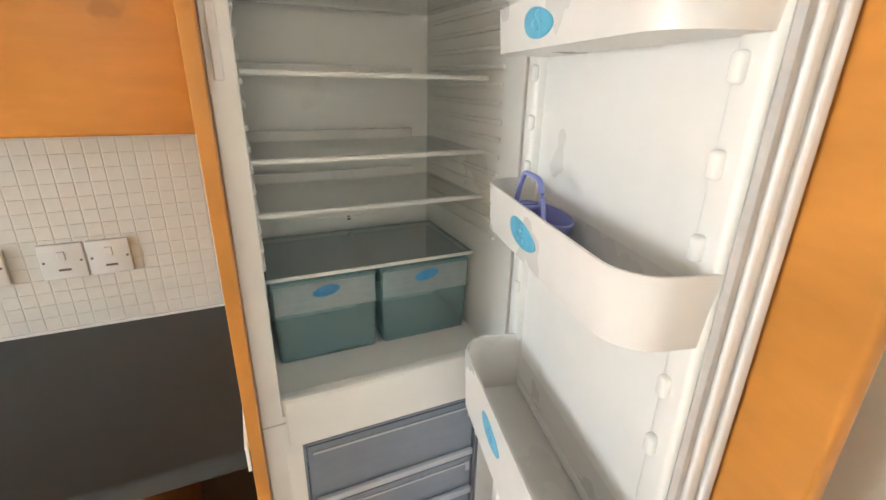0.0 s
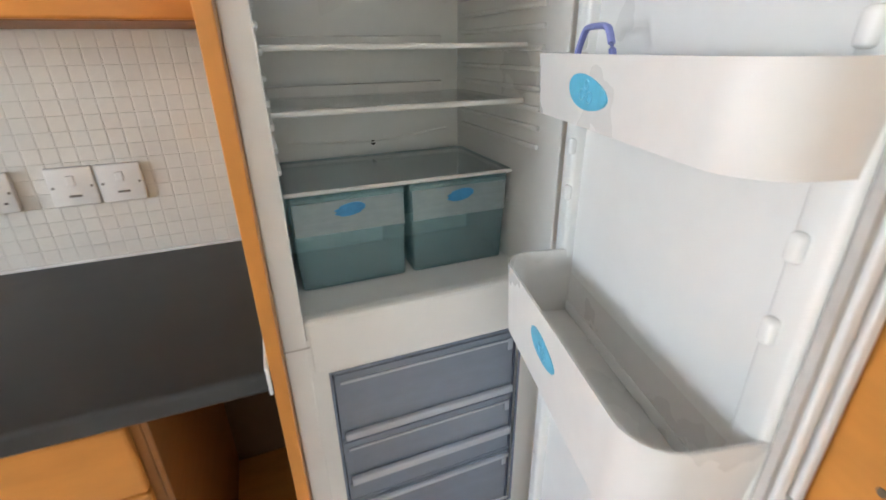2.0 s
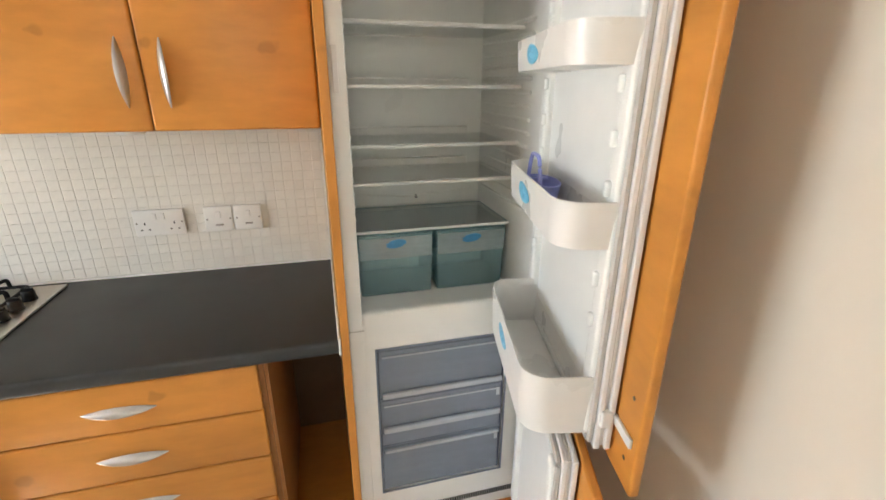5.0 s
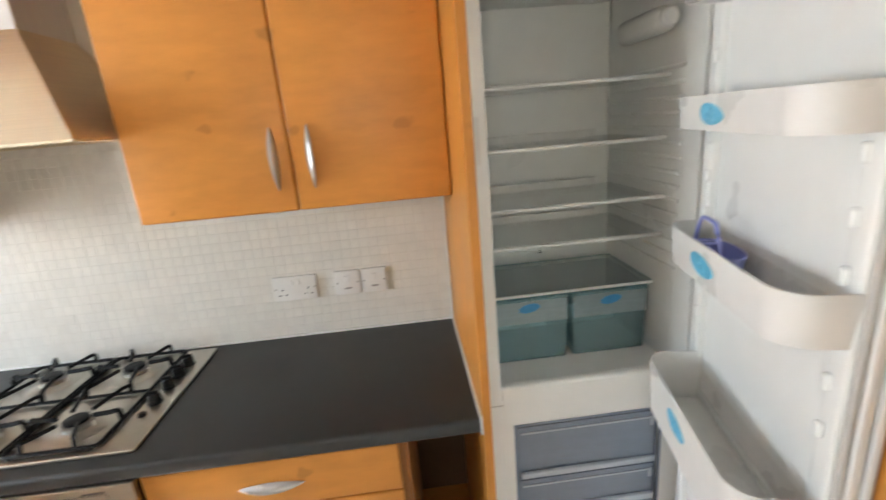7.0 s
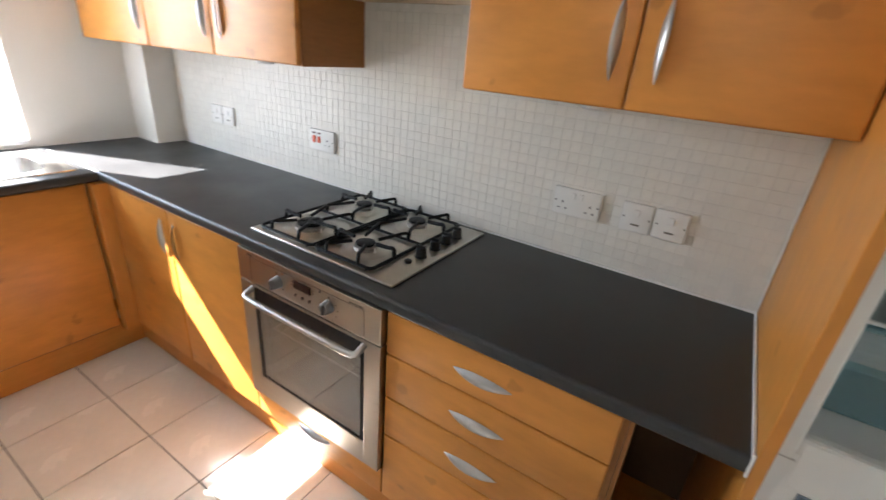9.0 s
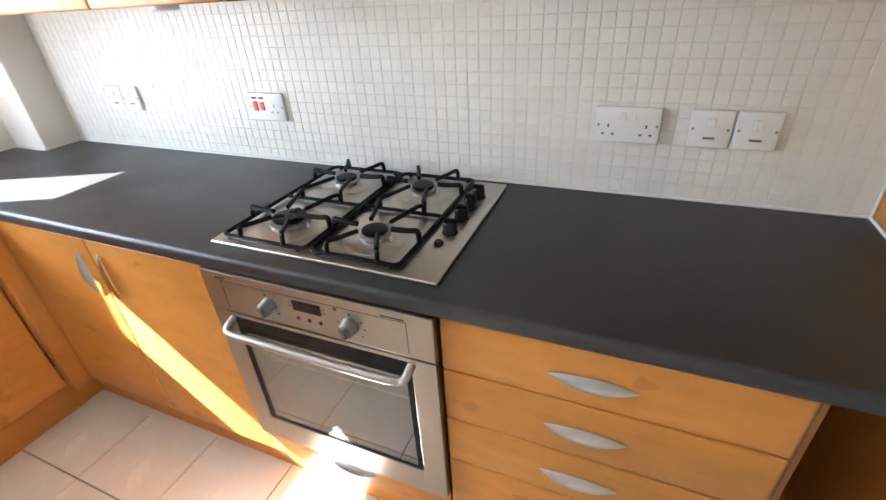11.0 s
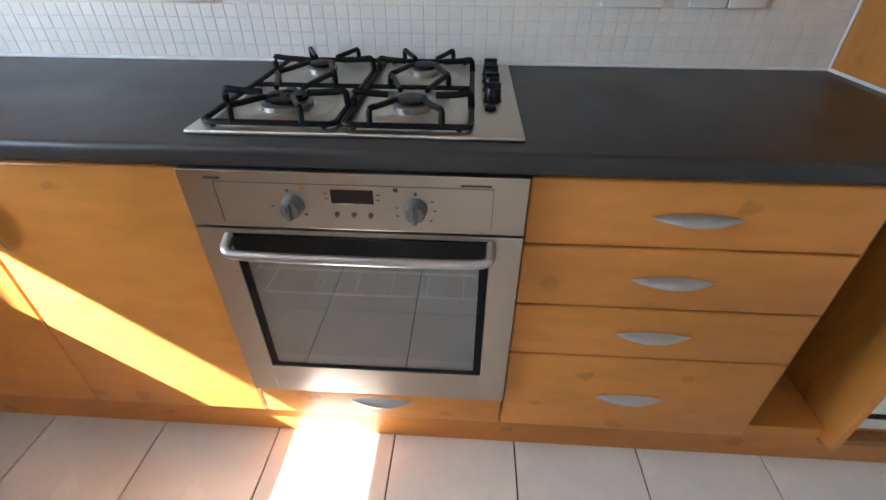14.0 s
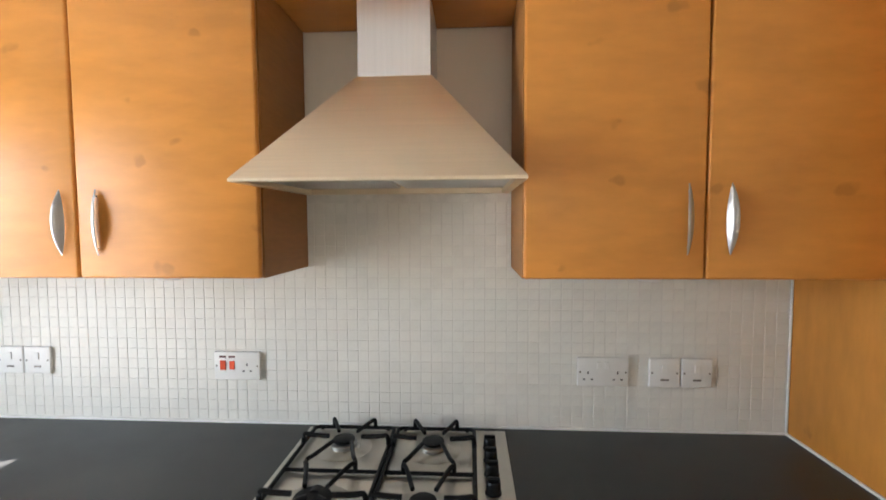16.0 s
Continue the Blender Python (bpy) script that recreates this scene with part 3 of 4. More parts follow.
part("black_band", bx(FX0 + 0.0005, FX1 - 0.0005, -0.601, -0.594, 0.691, FZ1 - 0.0005), BLACK_GLASS, door, "black glass band behind the handle")
b = bmesh.new()
tube(b, smooth_path([(-1.356, -0.604, 0.737), (-1.355, -0.638, 0.724), (-1.33, -0.644, 0.718), (-0.896, -0.644, 0.718), (-0.871, -0.638, 0.724), (-0.870, -0.604, 0.737)], 5), 0.0098, 12, flat=0.95)
part("door_handle", b, SATIN, door, "satin steel bar handle", smooth=True)
for cx in (-1.221, -1.005):
    b = lathe(bmesh.new(), cx, 0.807, [(0.0205, 0.604), (0.0205, 0.608), (0.0188, 0.611), (0.0178, 0.626), (0.016, 0.629), (0.001, 0.630)], 28, "y")
    k = part("knob", b, KNOB_GREY, None, "round satin steel control knob", smooth=True)
    P.append(k)
    part("knob_grip", bx(cx - 0.004, cx + 0.004, -0.637, -0.626, 0.791, 0.823, 0.002), KNOB_GREY, k)
    part("pointer", bx(cx - 0.0008, cx + 0.0008, -0.6382, -0.6365, 0.807, 0.821), INK, k, "dark pointer line")
P.append(part("display", bx(-1.152, -1.078, -0.6065, -0.603, 0.813, 0.839, 0.001), DISPLAY, None, "unlit brown display window"))
for x in (-1.145, -1.115, -1.085):
    P.append(part("button", lathe(bmesh.new(), x, 0.791, [(0.0045, 0.603), (0.0045, 0.607), (0.003, 0.608), (0.0005, 0.608)], 14, "y"), BUTTON, None, "small dark push button"))
    P.append(part("button_mark", bx(x - 0.0045, x + 0.001, -0.6046, -0.6038, 0.7835, 0.7850), INK, None))
b = bmesh.new()
for x0, x1, z0, z1 in ((-1.356, -0.872, 0.8475, 0.8485), (-1.356, -1.355, 0.768, 0.8475), (-0.873, -0.872, 0.768, 0.8475),
                       (-1.370, -1.341, 0.8525, 0.8575), (-0.928, -0.876, 0.8515, 0.8550),
                       (-1.2305, -1.2255, 0.832, 0.837), (-1.0075, -1.0025, 0.832, 0.838), (-1.262, -1.256, 0.802, 0.804), (-1.041, -1.035, 0.790, 0.792),
                       (-0.975, -0.969, 0.802, 0.804), (-0.979, -0.974, 0.820, 0.822), (-1.04, -1.036, 0.806, 0.808), (-0.981, -0.976, 0.782, 0.784),
                       (-1.164, -1.158, 0.830, 0.832), (-1.164, -1.158, 0.820, 0.822), (-1.073, -1.067, 0.830, 0.832), (-1.073, -1.067, 0.820, 0.822),
                       (-1.043, -1.035, 0.838, 0.845), (-1.204, -1.198, 0.786, 0.790)):
    box(b, x0, x1, -0.6048, -0.6038, z0, z1)
P.append(part("panel_print", b, INK, None, "printed marks on the steel panel"))
P.append(part("panel_print_orange", bx(-1.205, -1.198, -0.6048, -0.6038, 0.838, 0.844), ORANGE_INK, None, "orange printed mark"))
local(ov, *P)

# ---- gas hob ----
hob = thing("gas_hob", (-1.118, -0.30, TOPZ), "four-burner stainless steel gas hob with black pan supports", "hob")
HX0, HX1, HY0, HY1 = -1.413, -0.823, -0.553, -0.045
P = []
b = bx(HX0, HX1, HY0, HY1, TOPZ + 0.0005, TOPZ + 0.009, 0.0035, 3)
P.append(part("hob_plate", b, HOB_STEEL, None, "stainless steel hob plate", smooth=True))
BURN = [(-1.268, -0.430, 0.050), (-1.027, -0.430, 0.036), (-1.274, -0.165, 0.036), (-1.027, -0.165, 0.036)]
for cx, cy, r in BURN:
    z = TOPZ + 0.009
    P.append(part("burner_dish", lathe(bmesh.new(), cx, cy, [(r + 0.040, 0.0), (r + 0.036, 0.0022), (r + 0.016, 0.0012), (r + 0.012, 0.004), (0.002, 0.004)], 36, base=z), HOB_STEEL, None, "polished dish round the burner", smooth=True))
    P.append(part("burner_ring", lathe(bmesh.new(), cx, cy, [(r * 0.95, 0.004), (r, 0.007), (r, 0.015), (r * 0.82, 0.019), (r * 0.5, 0.019)], 36, base=z), ALU, None, "grey cast burner ring", smooth=True))
    P.append(part("burner_cap", lathe(bmesh.new(), cx, cy, [(r * 0.80, 0.019), (r * 0.84, 0.021), (r * 0.82, 0.026), (r * 0.6, 0.028), (0.001, 0.028)], 32, base=z), ENAMEL, None, "black burner cap", smooth=True))
    P.append(part("igniter", lathe(bmesh.new(), cx + r + 0.007, cy - 0.006, [(0.003, 0.0), (0.003, 0.014), (0.0012, 0.018)], 10, base=z), PLASTIC, None, "white igniter pin"))
for y in (-0.150, -0.215, -0.280, -0.355):
    b = lathe(bmesh.new(), -0.873, y, [(0.019, 0.0), (0.019, 0.003), (0.0172, 0.005), (0.016, 0.026), (0.014, 0.029), (0.001, 0.029)], 24, base=TOPZ + 0.009)
    k = part("knob", b, KNOB_BLACK, None, "black hob knob", smooth=True)
    part("knob_grip", bx(-0.888, -0.858, y - 0.004, y + 0.004, TOPZ + 0.030, TOPZ + 0.046, 0.002), KNOB_BLACK, k)
    P.append(k)
P.append(part("igniter_button", lathe(bmesh.new(), -0.878, -0.412, [(0.011, 0.0), (0.011, 0.006), (0.008, 0.009), (0.001, 0.0095)], 20, base=TOPZ + 0.009), KNOB_BLACK, None, "small round black igniter button", smooth=True))
b = bmesh.new()
for k in range(3):
    a = radians(90 + 120 * k)
    c, d = math.cos(a), math.sin(a)
    tube(b, [(BURN[0][0] + 0.012 * c, BURN[0][1] + 0.012 * d, TOPZ + 0.0375), (BURN[0][0] + 0.036 * c, BURN[0][1] + 0.036 * d, TOPZ + 0.0365)], 0.0105, 10, flat=0.35)
P.append(part("cap_lobes", b, ENAMEL, None, "raised three-armed top of the large burner", smooth=True))
ZF, ZT = TOPZ + 0.017, TOPZ + 0.041
for x0, x1 in ((-1.388, -1.150), (-1.138, -0.915)):
    b = bmesh.new()
    tube(b, [(x, y, ZF) for x, y in rounded_outline(x0, x1, -0.532, -0.060, 0.016, 4)], 0.0056, 8, True)
    tube(b, [(x0, -0.297, ZF), (x1, -0.297, ZF)], 0.0052, 8)
    bxm = -1.270 if x0 < -1.2 else -1.027
    for by, ya, yb in ((-0.430, -0.532, -0.297), (-0.165, -0.060, -0.297)):
        for sx in (-1, 1):
            for yy, horn in ((ya, 0.005), (yb, 0.002)):
                s = 1 if yy > by else -1
                tube(b, smooth_path([(bxm + sx * 0.062, yy, ZF), (bxm + sx * 0.062, yy - s * 0.004, ZT + horn), (bxm + sx * 0.052, yy - s * 0.020, ZT + 0.002), (bxm + sx * 0.026, by + s * 0.030, ZT - 0.001)], 3), 0.0056, 8)
    for by in (-0.430, -0.165):
        for xx, sx in ((x0, -1), (x1, 1)):
            tube(b, smooth_path([(xx, by, ZF), (xx - sx * 0.002, by, ZT + 0.006), (xx - sx * 0.025, by, ZT + 0.001), (bxm + sx * 0.045, by, ZT - 0.001)], 3), 0.0066, 8)
    for xx, yy in ((x0 + 0.02, -0.532), (x1 - 0.02, -0.532), (x0 + 0.02, -0.06), (x1 - 0.02, -0.06)):
        tube(b, [(xx, yy, TOPZ + 0.0095), (xx, yy, ZF)], 0.005, 8)
    P.append(part("pan_support", b, ENAMEL, None, "black enamelled wire pan support", smooth=True))
local(hob, *P)

# ---- wall units ----
WZB, WZT, WDY = 1.405, 2.125, -0.322


def wall_unit(x0, x1, doors, label):
    u = thing("wall_unit", ((x0 + x1) / 2, -0.15, WZB), label, "kitchen cabinet", "wall units")
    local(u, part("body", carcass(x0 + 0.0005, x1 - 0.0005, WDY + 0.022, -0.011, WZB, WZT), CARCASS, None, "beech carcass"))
    for d0, d1, hx in doors:
        d = part("door", bx(d0 + 0.0015, d1 - 0.0015, WDY, WDY + 0.020, WZB + 0.001, WZT, 0.007, 4), WOOD_X, None, smooth=True)
        local(u, d)
        add_handle(d, (hx, WDY, 1.541), "left" if hx < (d0 + d1) / 2 else "right")
    return u


wall_unit(-0.805, -0.001, ((-0.805, -0.403, -0.444), (-0.403, -0.001, -0.353)), "double-door beech wall unit between the hood and the tall housing")
wall_unit(-2.333, -1.419, ((-1.872, -1.419, -1.818), (-2.333, -1.872, -1.910)), "double-door beech wall unit beside the hood")
wall_unit(-2.945, -2.336, ((-2.945, -2.336, -2.385),), "single-door beech wall unit in the corner")
br = tagged(finish("bridging_panel", bx(-1.4185, -0.8055, -0.318, -0.011, 2.100, 2.124, 0.001), WOOD_X), "beech bridging panel above the cooker hood", "kitchen cabinet")
tagged(finish("cornice", bx(-2.945, -0.001, -0.345, -0.011, WZT + 0.0005, WZT + 0.035, 0.006), WOOD_X), "beech cornice on top of the wall units", "cornice")
for x, y in ((-0.486, -0.225), (-1.713, -0.225), (-2.62, -0.225)):
    l = thing("under_cabinet_light", (x, y, WZB), "small round white puck light under a wall unit, switched off", "light", "puck lights")
    a = part("rim", lathe(bmesh.new(), x, y, [(0.033, -0.0005), (0.034, -0.008), (0.029, -0.013), (0.025, -0.013)], 28, base=WZB), UPVC, None, "white plastic rim", smooth=True)
    c = part("lens", lathe(bmesh.new(), x, y, [(0.0245, -0.008), (0.0245, -0.012), (0.001, -0.0125)], 24, base=WZB), LENS, None, "frosted lens")
    local(l, a, c)

# ---- cooker hood ----
hd = thing("cooker_hood", (-1.115, -0.2, 1.62), "brushed steel chimney cooker hood with a pyramid canopy", "cooker hood")
P = []
b = bmesh.new()
hx0, hx1, hy0, hz = -1.418, -0.812, -0.460, 1.622
cx0, cx1, cy0, cz = -1.205, -1.022, -0.222, 1.900
lo = [b.verts.new(c) for c in ((hx0, hy0, hz), (hx1, hy0, hz), (hx1, -0.011, hz), (hx0, -0.011, hz))]
rim = [b.verts.new(c) for c in ((hx0, hy0, hz + 0.006), (hx1, hy0, hz + 0.006), (hx1, -0.011, hz + 0.006), (hx0, -0.011, hz + 0.006))]
hi = [b.verts.new(c) for c in ((cx0 - 0.002, cy0 - 0.002, cz), (cx1 + 0.002, cy0 - 0.002, cz), (cx1 + 0.002, -0.011, cz), (cx0 - 0.002, -0.011, cz))]
inn = [b.verts.new(c) for c in ((hx0 + 0.022, hy0 + 0.022, hz), (hx1 - 0.022, hy0 + 0.022, hz), (hx1 - 0.022, -0.033, hz), (hx0 + 0.022, -0.033, hz))]
up = [b.verts.new((v.co.x, v.co.y, hz + 0.022)) for v in inn]
for A, B in ((lo, rim), (rim, hi), (lo, inn), (inn, up)):
    for i in range(4):
        b.faces.new((A[i], A[(i + 1) % 4], B[(i + 1) % 4], B[i]))
b.faces.new(up)
b.faces.new(hi)
P.append(part("canopy", b, HOOD_STEEL, None, "brushed steel pyramid canopy"))
P.append(part("chimney", bx(cx0, cx1, cy0, -0.011, cz - 0.002, 2.099, 0.002), material("chimney_steel", (0.70, 0.68, 0.66), rough=0.4, metal=0.85, noise_scale=3, spread=0.04, stretch=(30, 30, 1)), None, "pale steel chimney"))
for x in (-1.262, -0.968):
    P.append(part("grease_filter", bx(x - 0.14, x + 0.14, hy0 + 0.07, -0.08, hz + 0.012, hz + 0.021, 0.002), FILTER, None, "grey metal mesh filter"))
for x in (-1.30, -0.93):
    P.append(part("hood_lamp", lathe(bmesh.new(), x, hy0 + 0.047, [(0.021, 0.021), (0.021, 0.012), (0.017, 0.009), (0.001, 0.009)], 20, base=hz), LENS, None, "unlit round hood lamp", smooth=True))
P.append(part("control_strip", bx(-1.235, -1.015, hy0 + 0.028, hy0 + 0.058, hz + 0.006, hz + 0.0215, 0.003), SATIN, None, "raised silver control strip"))
for i, w in enumerate((0.016, 0.016, 0.020, 0.016, 0.016)):
    x = -1.215 + i * 0.040
    P.append(part("hood_button", bx(x, x + w, hy0 + 0.034, hy0 + 0.052, hz + 0.002, hz + 0.0065, 0.001), KNOB_GREY, None, "small dark grey push button"))
local(hd, *P)

# ---- sockets and switches ----
FY = -0.0125


def plate(name, x0, x1, z0, z1, label, category="socket"):
    t = thing(name, ((x0 + x1) / 2, FY, (z0 + z1) / 2), label, category, "sockets and switches")
    local(t, part("face_plate", bx(x0, x1, FY - 0.010, FY + 0.001, z0, z1, 0.003, 3), PLASTIC, None, smooth=True))
    for sx in (x0 + 0.008, x1 - 0.008):
        local(t, part("screw", lathe(bmesh.new(), sx, (z0 + z1) / 2, [(0.0030, 0.0), (0.0030, 0.0008), (0.0005, 0.0009)], 10, "y", FY - 0.0098), SCREW, None, "dull screw head"))
    return t


def pins(t, cx, cz):
    b = bmesh.new()
    y0, y1 = FY - 0.0104, FY - 0.0085
    box(b, cx - 0.002, cx + 0.002, y0, y1, cz + 0.004, cz + 0.012)
    box(b, cx - 0.0145, cx - 0.008, y0, y1, cz - 0.014, cz - 0.010)
    box(b, cx + 0.008, cx + 0.0145, y0, y1, cz - 0.014, cz - 0.010)
    local(t, part("pin_slots", b, DARK_HOLE, None, "dark pin slots"))


def rocker(t, x0, x1, z0, z1, mat=None, label="white rocker switch"):
    local(t, part("rocker", bx(x0, x1, FY - 0.0135, FY - 0.009, z0, z1, 0.0015), mat or PLASTIC, None, label))


s = plate("double_socket", -0.609, -0.461, 1.050, 1.136, "white plastic double wall socket with two switches")
for cx in (-0.578, -0.492):
    pins(s, cx, 1.083)
rocker(s, -0.553, -0.541, 1.104, 1.124), rocker(s, -0.529, -0.517, 1.104, 1.124)
for x0 in (-0.401, -0.309):
    s = plate("fused_switch", x0, x0 + 0.087, 1.050, 1.136, "square white switched fuse plate", "switch")
    rocker(s, x0 + 0.036, x0 + 0.051, 1.096, 1.118)
    local(s, part("fuse_slot", bx(x0 + 0.032, x0 + 0.056, FY - 0.0112, FY - 0.009, 1.070, 1.075, 0.0005), SCREW, None, "dull metal fuse strip"))
s = plate("cooker_switch", -1.722, -1.576, 1.052, 1.140, "white cooker control plate with two red rockers and a socket")
rocker(s, -1.702, -1.684, 1.083, 1.113, RED, "red rocker switch")
rocker(s, -1.672, -1.656, 1.085, 1.111, RED, "red rocker switch")
for x in (-1.704, -1.674):
    local(s, part("neon", bx(x, x + 0.020, FY - 0.0115, FY - 0.009, 1.1215, 1.1275), NEON, None, "dark neon lens"))
pins(s, -1.617, 1.092)
for x0 in (-2.442, -2.350):
    s = plate("fused_switch", x0, x0 + 0.087, 1.062, 1.148, "square white switched fuse plate", "switch")
    rocker(s, x0 + 0.036, x0 + 0.051, 1.108, 1.130)
    local(s, part("fuse_slot", bx(x0 + 0.032, x0 + 0.056, FY - 0.0112, FY - 0.009, 1.082, 1.087, 0.0005), SCREW, None, "dull metal fuse strip"))

# ---- sink and tap ----
sk = thing("inset_sink", (-2.66, -1.1, TOPZ), "stainless steel inset sink with one bowl and a ribbed drainer", "sink")
b = bmesh.new()
z = TOPZ + 0.001
outer = [b.verts.new((x, y, z)) for x, y in rounded_outline(SKX0, SKX1, SKY0, SKY1, 0.03, 5)]
lip = [b.verts.new((x, y, z + 0.005)) for x, y in rounded_outline(SKX0 + 0.006, SKX1 - 0.006, SKY0 + 0.006, SKY1 - 0.006, 0.026, 5)]
hole = [b.verts.new((x, y, z + 0.001)) for x, y in rounded_outline(BX0 + 0.006, BX1 - 0.006, BY0 + 0.006, BY1 - 0.006, 0.08, 5)]
low = [b.verts.new((x, y, z - 0.15)) for x, y in rounded_outline(BX0 + 0.02, BX1 - 0.02, BY0 + 0.02, BY1 - 0.02, 0.07, 5)]
for A, B in ((outer, lip), (lip, hole), (hole, low)):
    n = len(A)
    for k in range(n):
        b.faces.new((A[k], A[(k + 1) % n], B[(k + 1) % n], B[k]))
b.faces.new(low)
SINK = material("sink_steel", (0.72, 0.71, 0.69), rough=0.22, metal=1.0, noise_scale=8, spread=0.05, rough_spread=0.08)
local(sk, part("sink_top", b, SINK, None, smooth=True))
b = bmesh.new()
for i in range(8):
    tube(b, [(-2.83 + i * 0.047, -1.56, z + 0.0035), (-2.83 + i * 0.047, -1.17, z + 0.0025)], 0.004, 6)
local(sk, part("drainer_ribs", b, SINK, None, "steel drainer ribs", smooth=True))
local(sk, part("plug_hole", lathe(bmesh.new(), -2.665, -0.9, [(0.035, -0.1475), (0.030, -0.146), (0.015, -0.149), (0.001, -0.149)], 24, base=z), CHROME, None, "chrome waste"))
tp = thing("mixer_tap", (-2.865, -1.02, TOPZ), "chrome kitchen mixer tap with a swan neck spout behind the sink", "tap")
b = lathe(bmesh.new(), -2.865, -1.02, [(0.026, 0.005), (0.026, 0.012), (0.019, 0.016), (0.018, 0.085), (0.014, 0.09), (0.001, 0.09)], 24, base=TOPZ)
base = part("tap_body", b, CHROME, None, smooth=True)
b = tube(bmesh.new(), smooth_path([(-2.865, -1.02, TOPZ + 0.08), (-2.865, -1.02, 1.10), (-2.83, -0.98, 1.15), (-2.75, -0.90, 1.14), (-2.72, -0.865, 1.085)], 6), 0.0095, 12)
sp = part("spout", b, CHROME, None, "curved chrome spout", smooth=True)
b = tube(bmesh.new(), [(-2.865, -1.045, 0.965), (-2.86, -1.095, 0.985)], 0.007, 10)
lv = part("lever", b, CHROME, None, "chrome lever", smooth=True)
local(tp, base, sp, lv)

# ---- tall housing ----
th = thing("tall_fridge_housing", (0.30, -0.3, 0.15), "tall beech housing round the built-in fridge freezer", "kitchen cabinet")
P = [part("side_panel", bx(0.0005, 0.0213, -0.600, -0.001, 0.152, 2.160, 0.0015), WOOD_Z, None, "beech side panel with an upright grain"),
     part("side_panel", bx(0.6000, 0.6180, -0.566, -0.001, 0.152, 2.160, 0.0015), WOOD_Z, None, "beech side panel with an upright grain"),
     part("top_panel", bx(0.0216, 0.5995, -0.566, -0.001, 2.142, 2.160), CARCASS, None),
     part("base_panel", bx(0.0216, 0.5995, -0.560, -0.001, 0.118, 0.140), CARCASS, None),
     part("back_panel", bx(0.0216, 0.5995, -0.012, -0.004, 0.140, 2.141), CARCASS, None)]
local(th, *P)
structure("filler_trim", bx(0.6185, RIGHT - 0.0005, -0.560, -0.545, 0.151, 2.160, 0.001), WOOD_Z)

# ---- fridge freezer ----
FF = (0.302, -0.30, 0.142)
ff = thing("fridge_freezer", FF, "built-in white fridge freezer standing open and empty in a beech housing", "fridge freezer")
IX0, IX1, IYB = 0.061, 0.545, -0.062
BXL, BXR, FYF = 0.022, 0.585, -0.530
P = []
for nm, c in (("side_wall", (BXL, IX0, FYF, -0.02, 0.145, 1.985, 0.003)), ("side_wall", (IX1, BXR, FYF, -0.02, 0.145, 1.985, 0.003)),
              ("ceiling_panel", (IX0 - 0.0005, IX1 + 0.0005, FYF + 0.001, -0.02, 1.900, 1.984, 0)), ("back_wall", (IX0 - 0.0005, IX1 + 0.0005, IYB, -0.02, 0.905, 1.900, 0)),
              ("divider", (IX0 - 0.0005, IX1 + 0.0005, FYF + 0.001, -0.02, 0.822, 0.905, 0)), ("front_lip", (IX0 - 0.0005, IX1 + 0.0005, FYF + 0.0002, FYF + 0.030, 0.8265, 0.940, 0.008)),
              ("bottom_panel", (IX0 - 0.0005, IX1 + 0.0005, FYF + 0.001, -0.02, 0.146, 0.300, 0)), ("freezer_side", (IX0 - 0.0005, 0.095, FYF + 0.001, -0.02, 0.300, 0.822, 0)),
              ("freezer_side", (0.486, IX1 + 0.0005, FYF + 0.001, -0.02, 0.300, 0.822, 0)), ("freezer_back", (0.095, 0.486, -0.06, -0.02, 0.300, 0.822, 0))):
    P.append(part(nm, bx(*c), FRIDGE, None, "white moulded " + nm.replace("_", " ")))
# sloping rear of the fridge floor
b = bmesh.new()
box(b, IX0, IX1, -0.16, -0.064, 0.906, 0.955, 0.012)
P.append(part("floor_step", b, FRIDGE, None))
# shelf runners on the side walls
for i in range(15):
    zz = 1.175 + i * 0.0355
    for x0, x1 in ((IX0 - 0.002, IX0 + 0.007), (IX1 - 0.007, IX1 + 0.002)):
        P.append(part("shelf_runner", bx(x0, x1, -0.46, -0.09, zz, zz + 0.010, 0.0035, 2), FRIDGE, None, smooth=True))
for zz in (1.268, 1.368, 1.518, 1.665):
    g = part("glass_shelf", bx(IX0 + 0.010, IX1 - 0.010, -0.400, -0.110, zz - 0.006, zz - 0.002), SHELF_GLASS, None, "clear glass fridge shelf")
    part("front_trim", bx(IX0 + 0.004, IX1 - 0.004, -0.408, -0.394, zz - 0.0095, zz, 0.003), TRAY, g, "white shelf edge")
    part("rear_trim", bx(IX0 + 0.010, IX1 - 0.065, -0.118, -0.106, zz - 0.008, zz + 0.020, 0.003), TRAY, g, "raised white rear shelf edge")
    P.append(g)
# lamp and thermostat housing on the side wall
P.append(part("lamp_housing", bx(IX1 - 0.050, IX1 + 0.002, -0.42, -0.20, 1.755, 1.815, 0.022, 4), TRAY, None, "white thermostat and lamp housing", smooth=True))
P.append(part("thermostat_knob", lathe(bmesh.new(), IX1 - 0.026, 1.785, [(0.022, 0.0), (0.022, 0.012), (0.018, 0.016), (0.001, 0.016)], 20, "y", -0.42), FRIDGE_SHELL, None, "round thermostat knob", smooth=True))
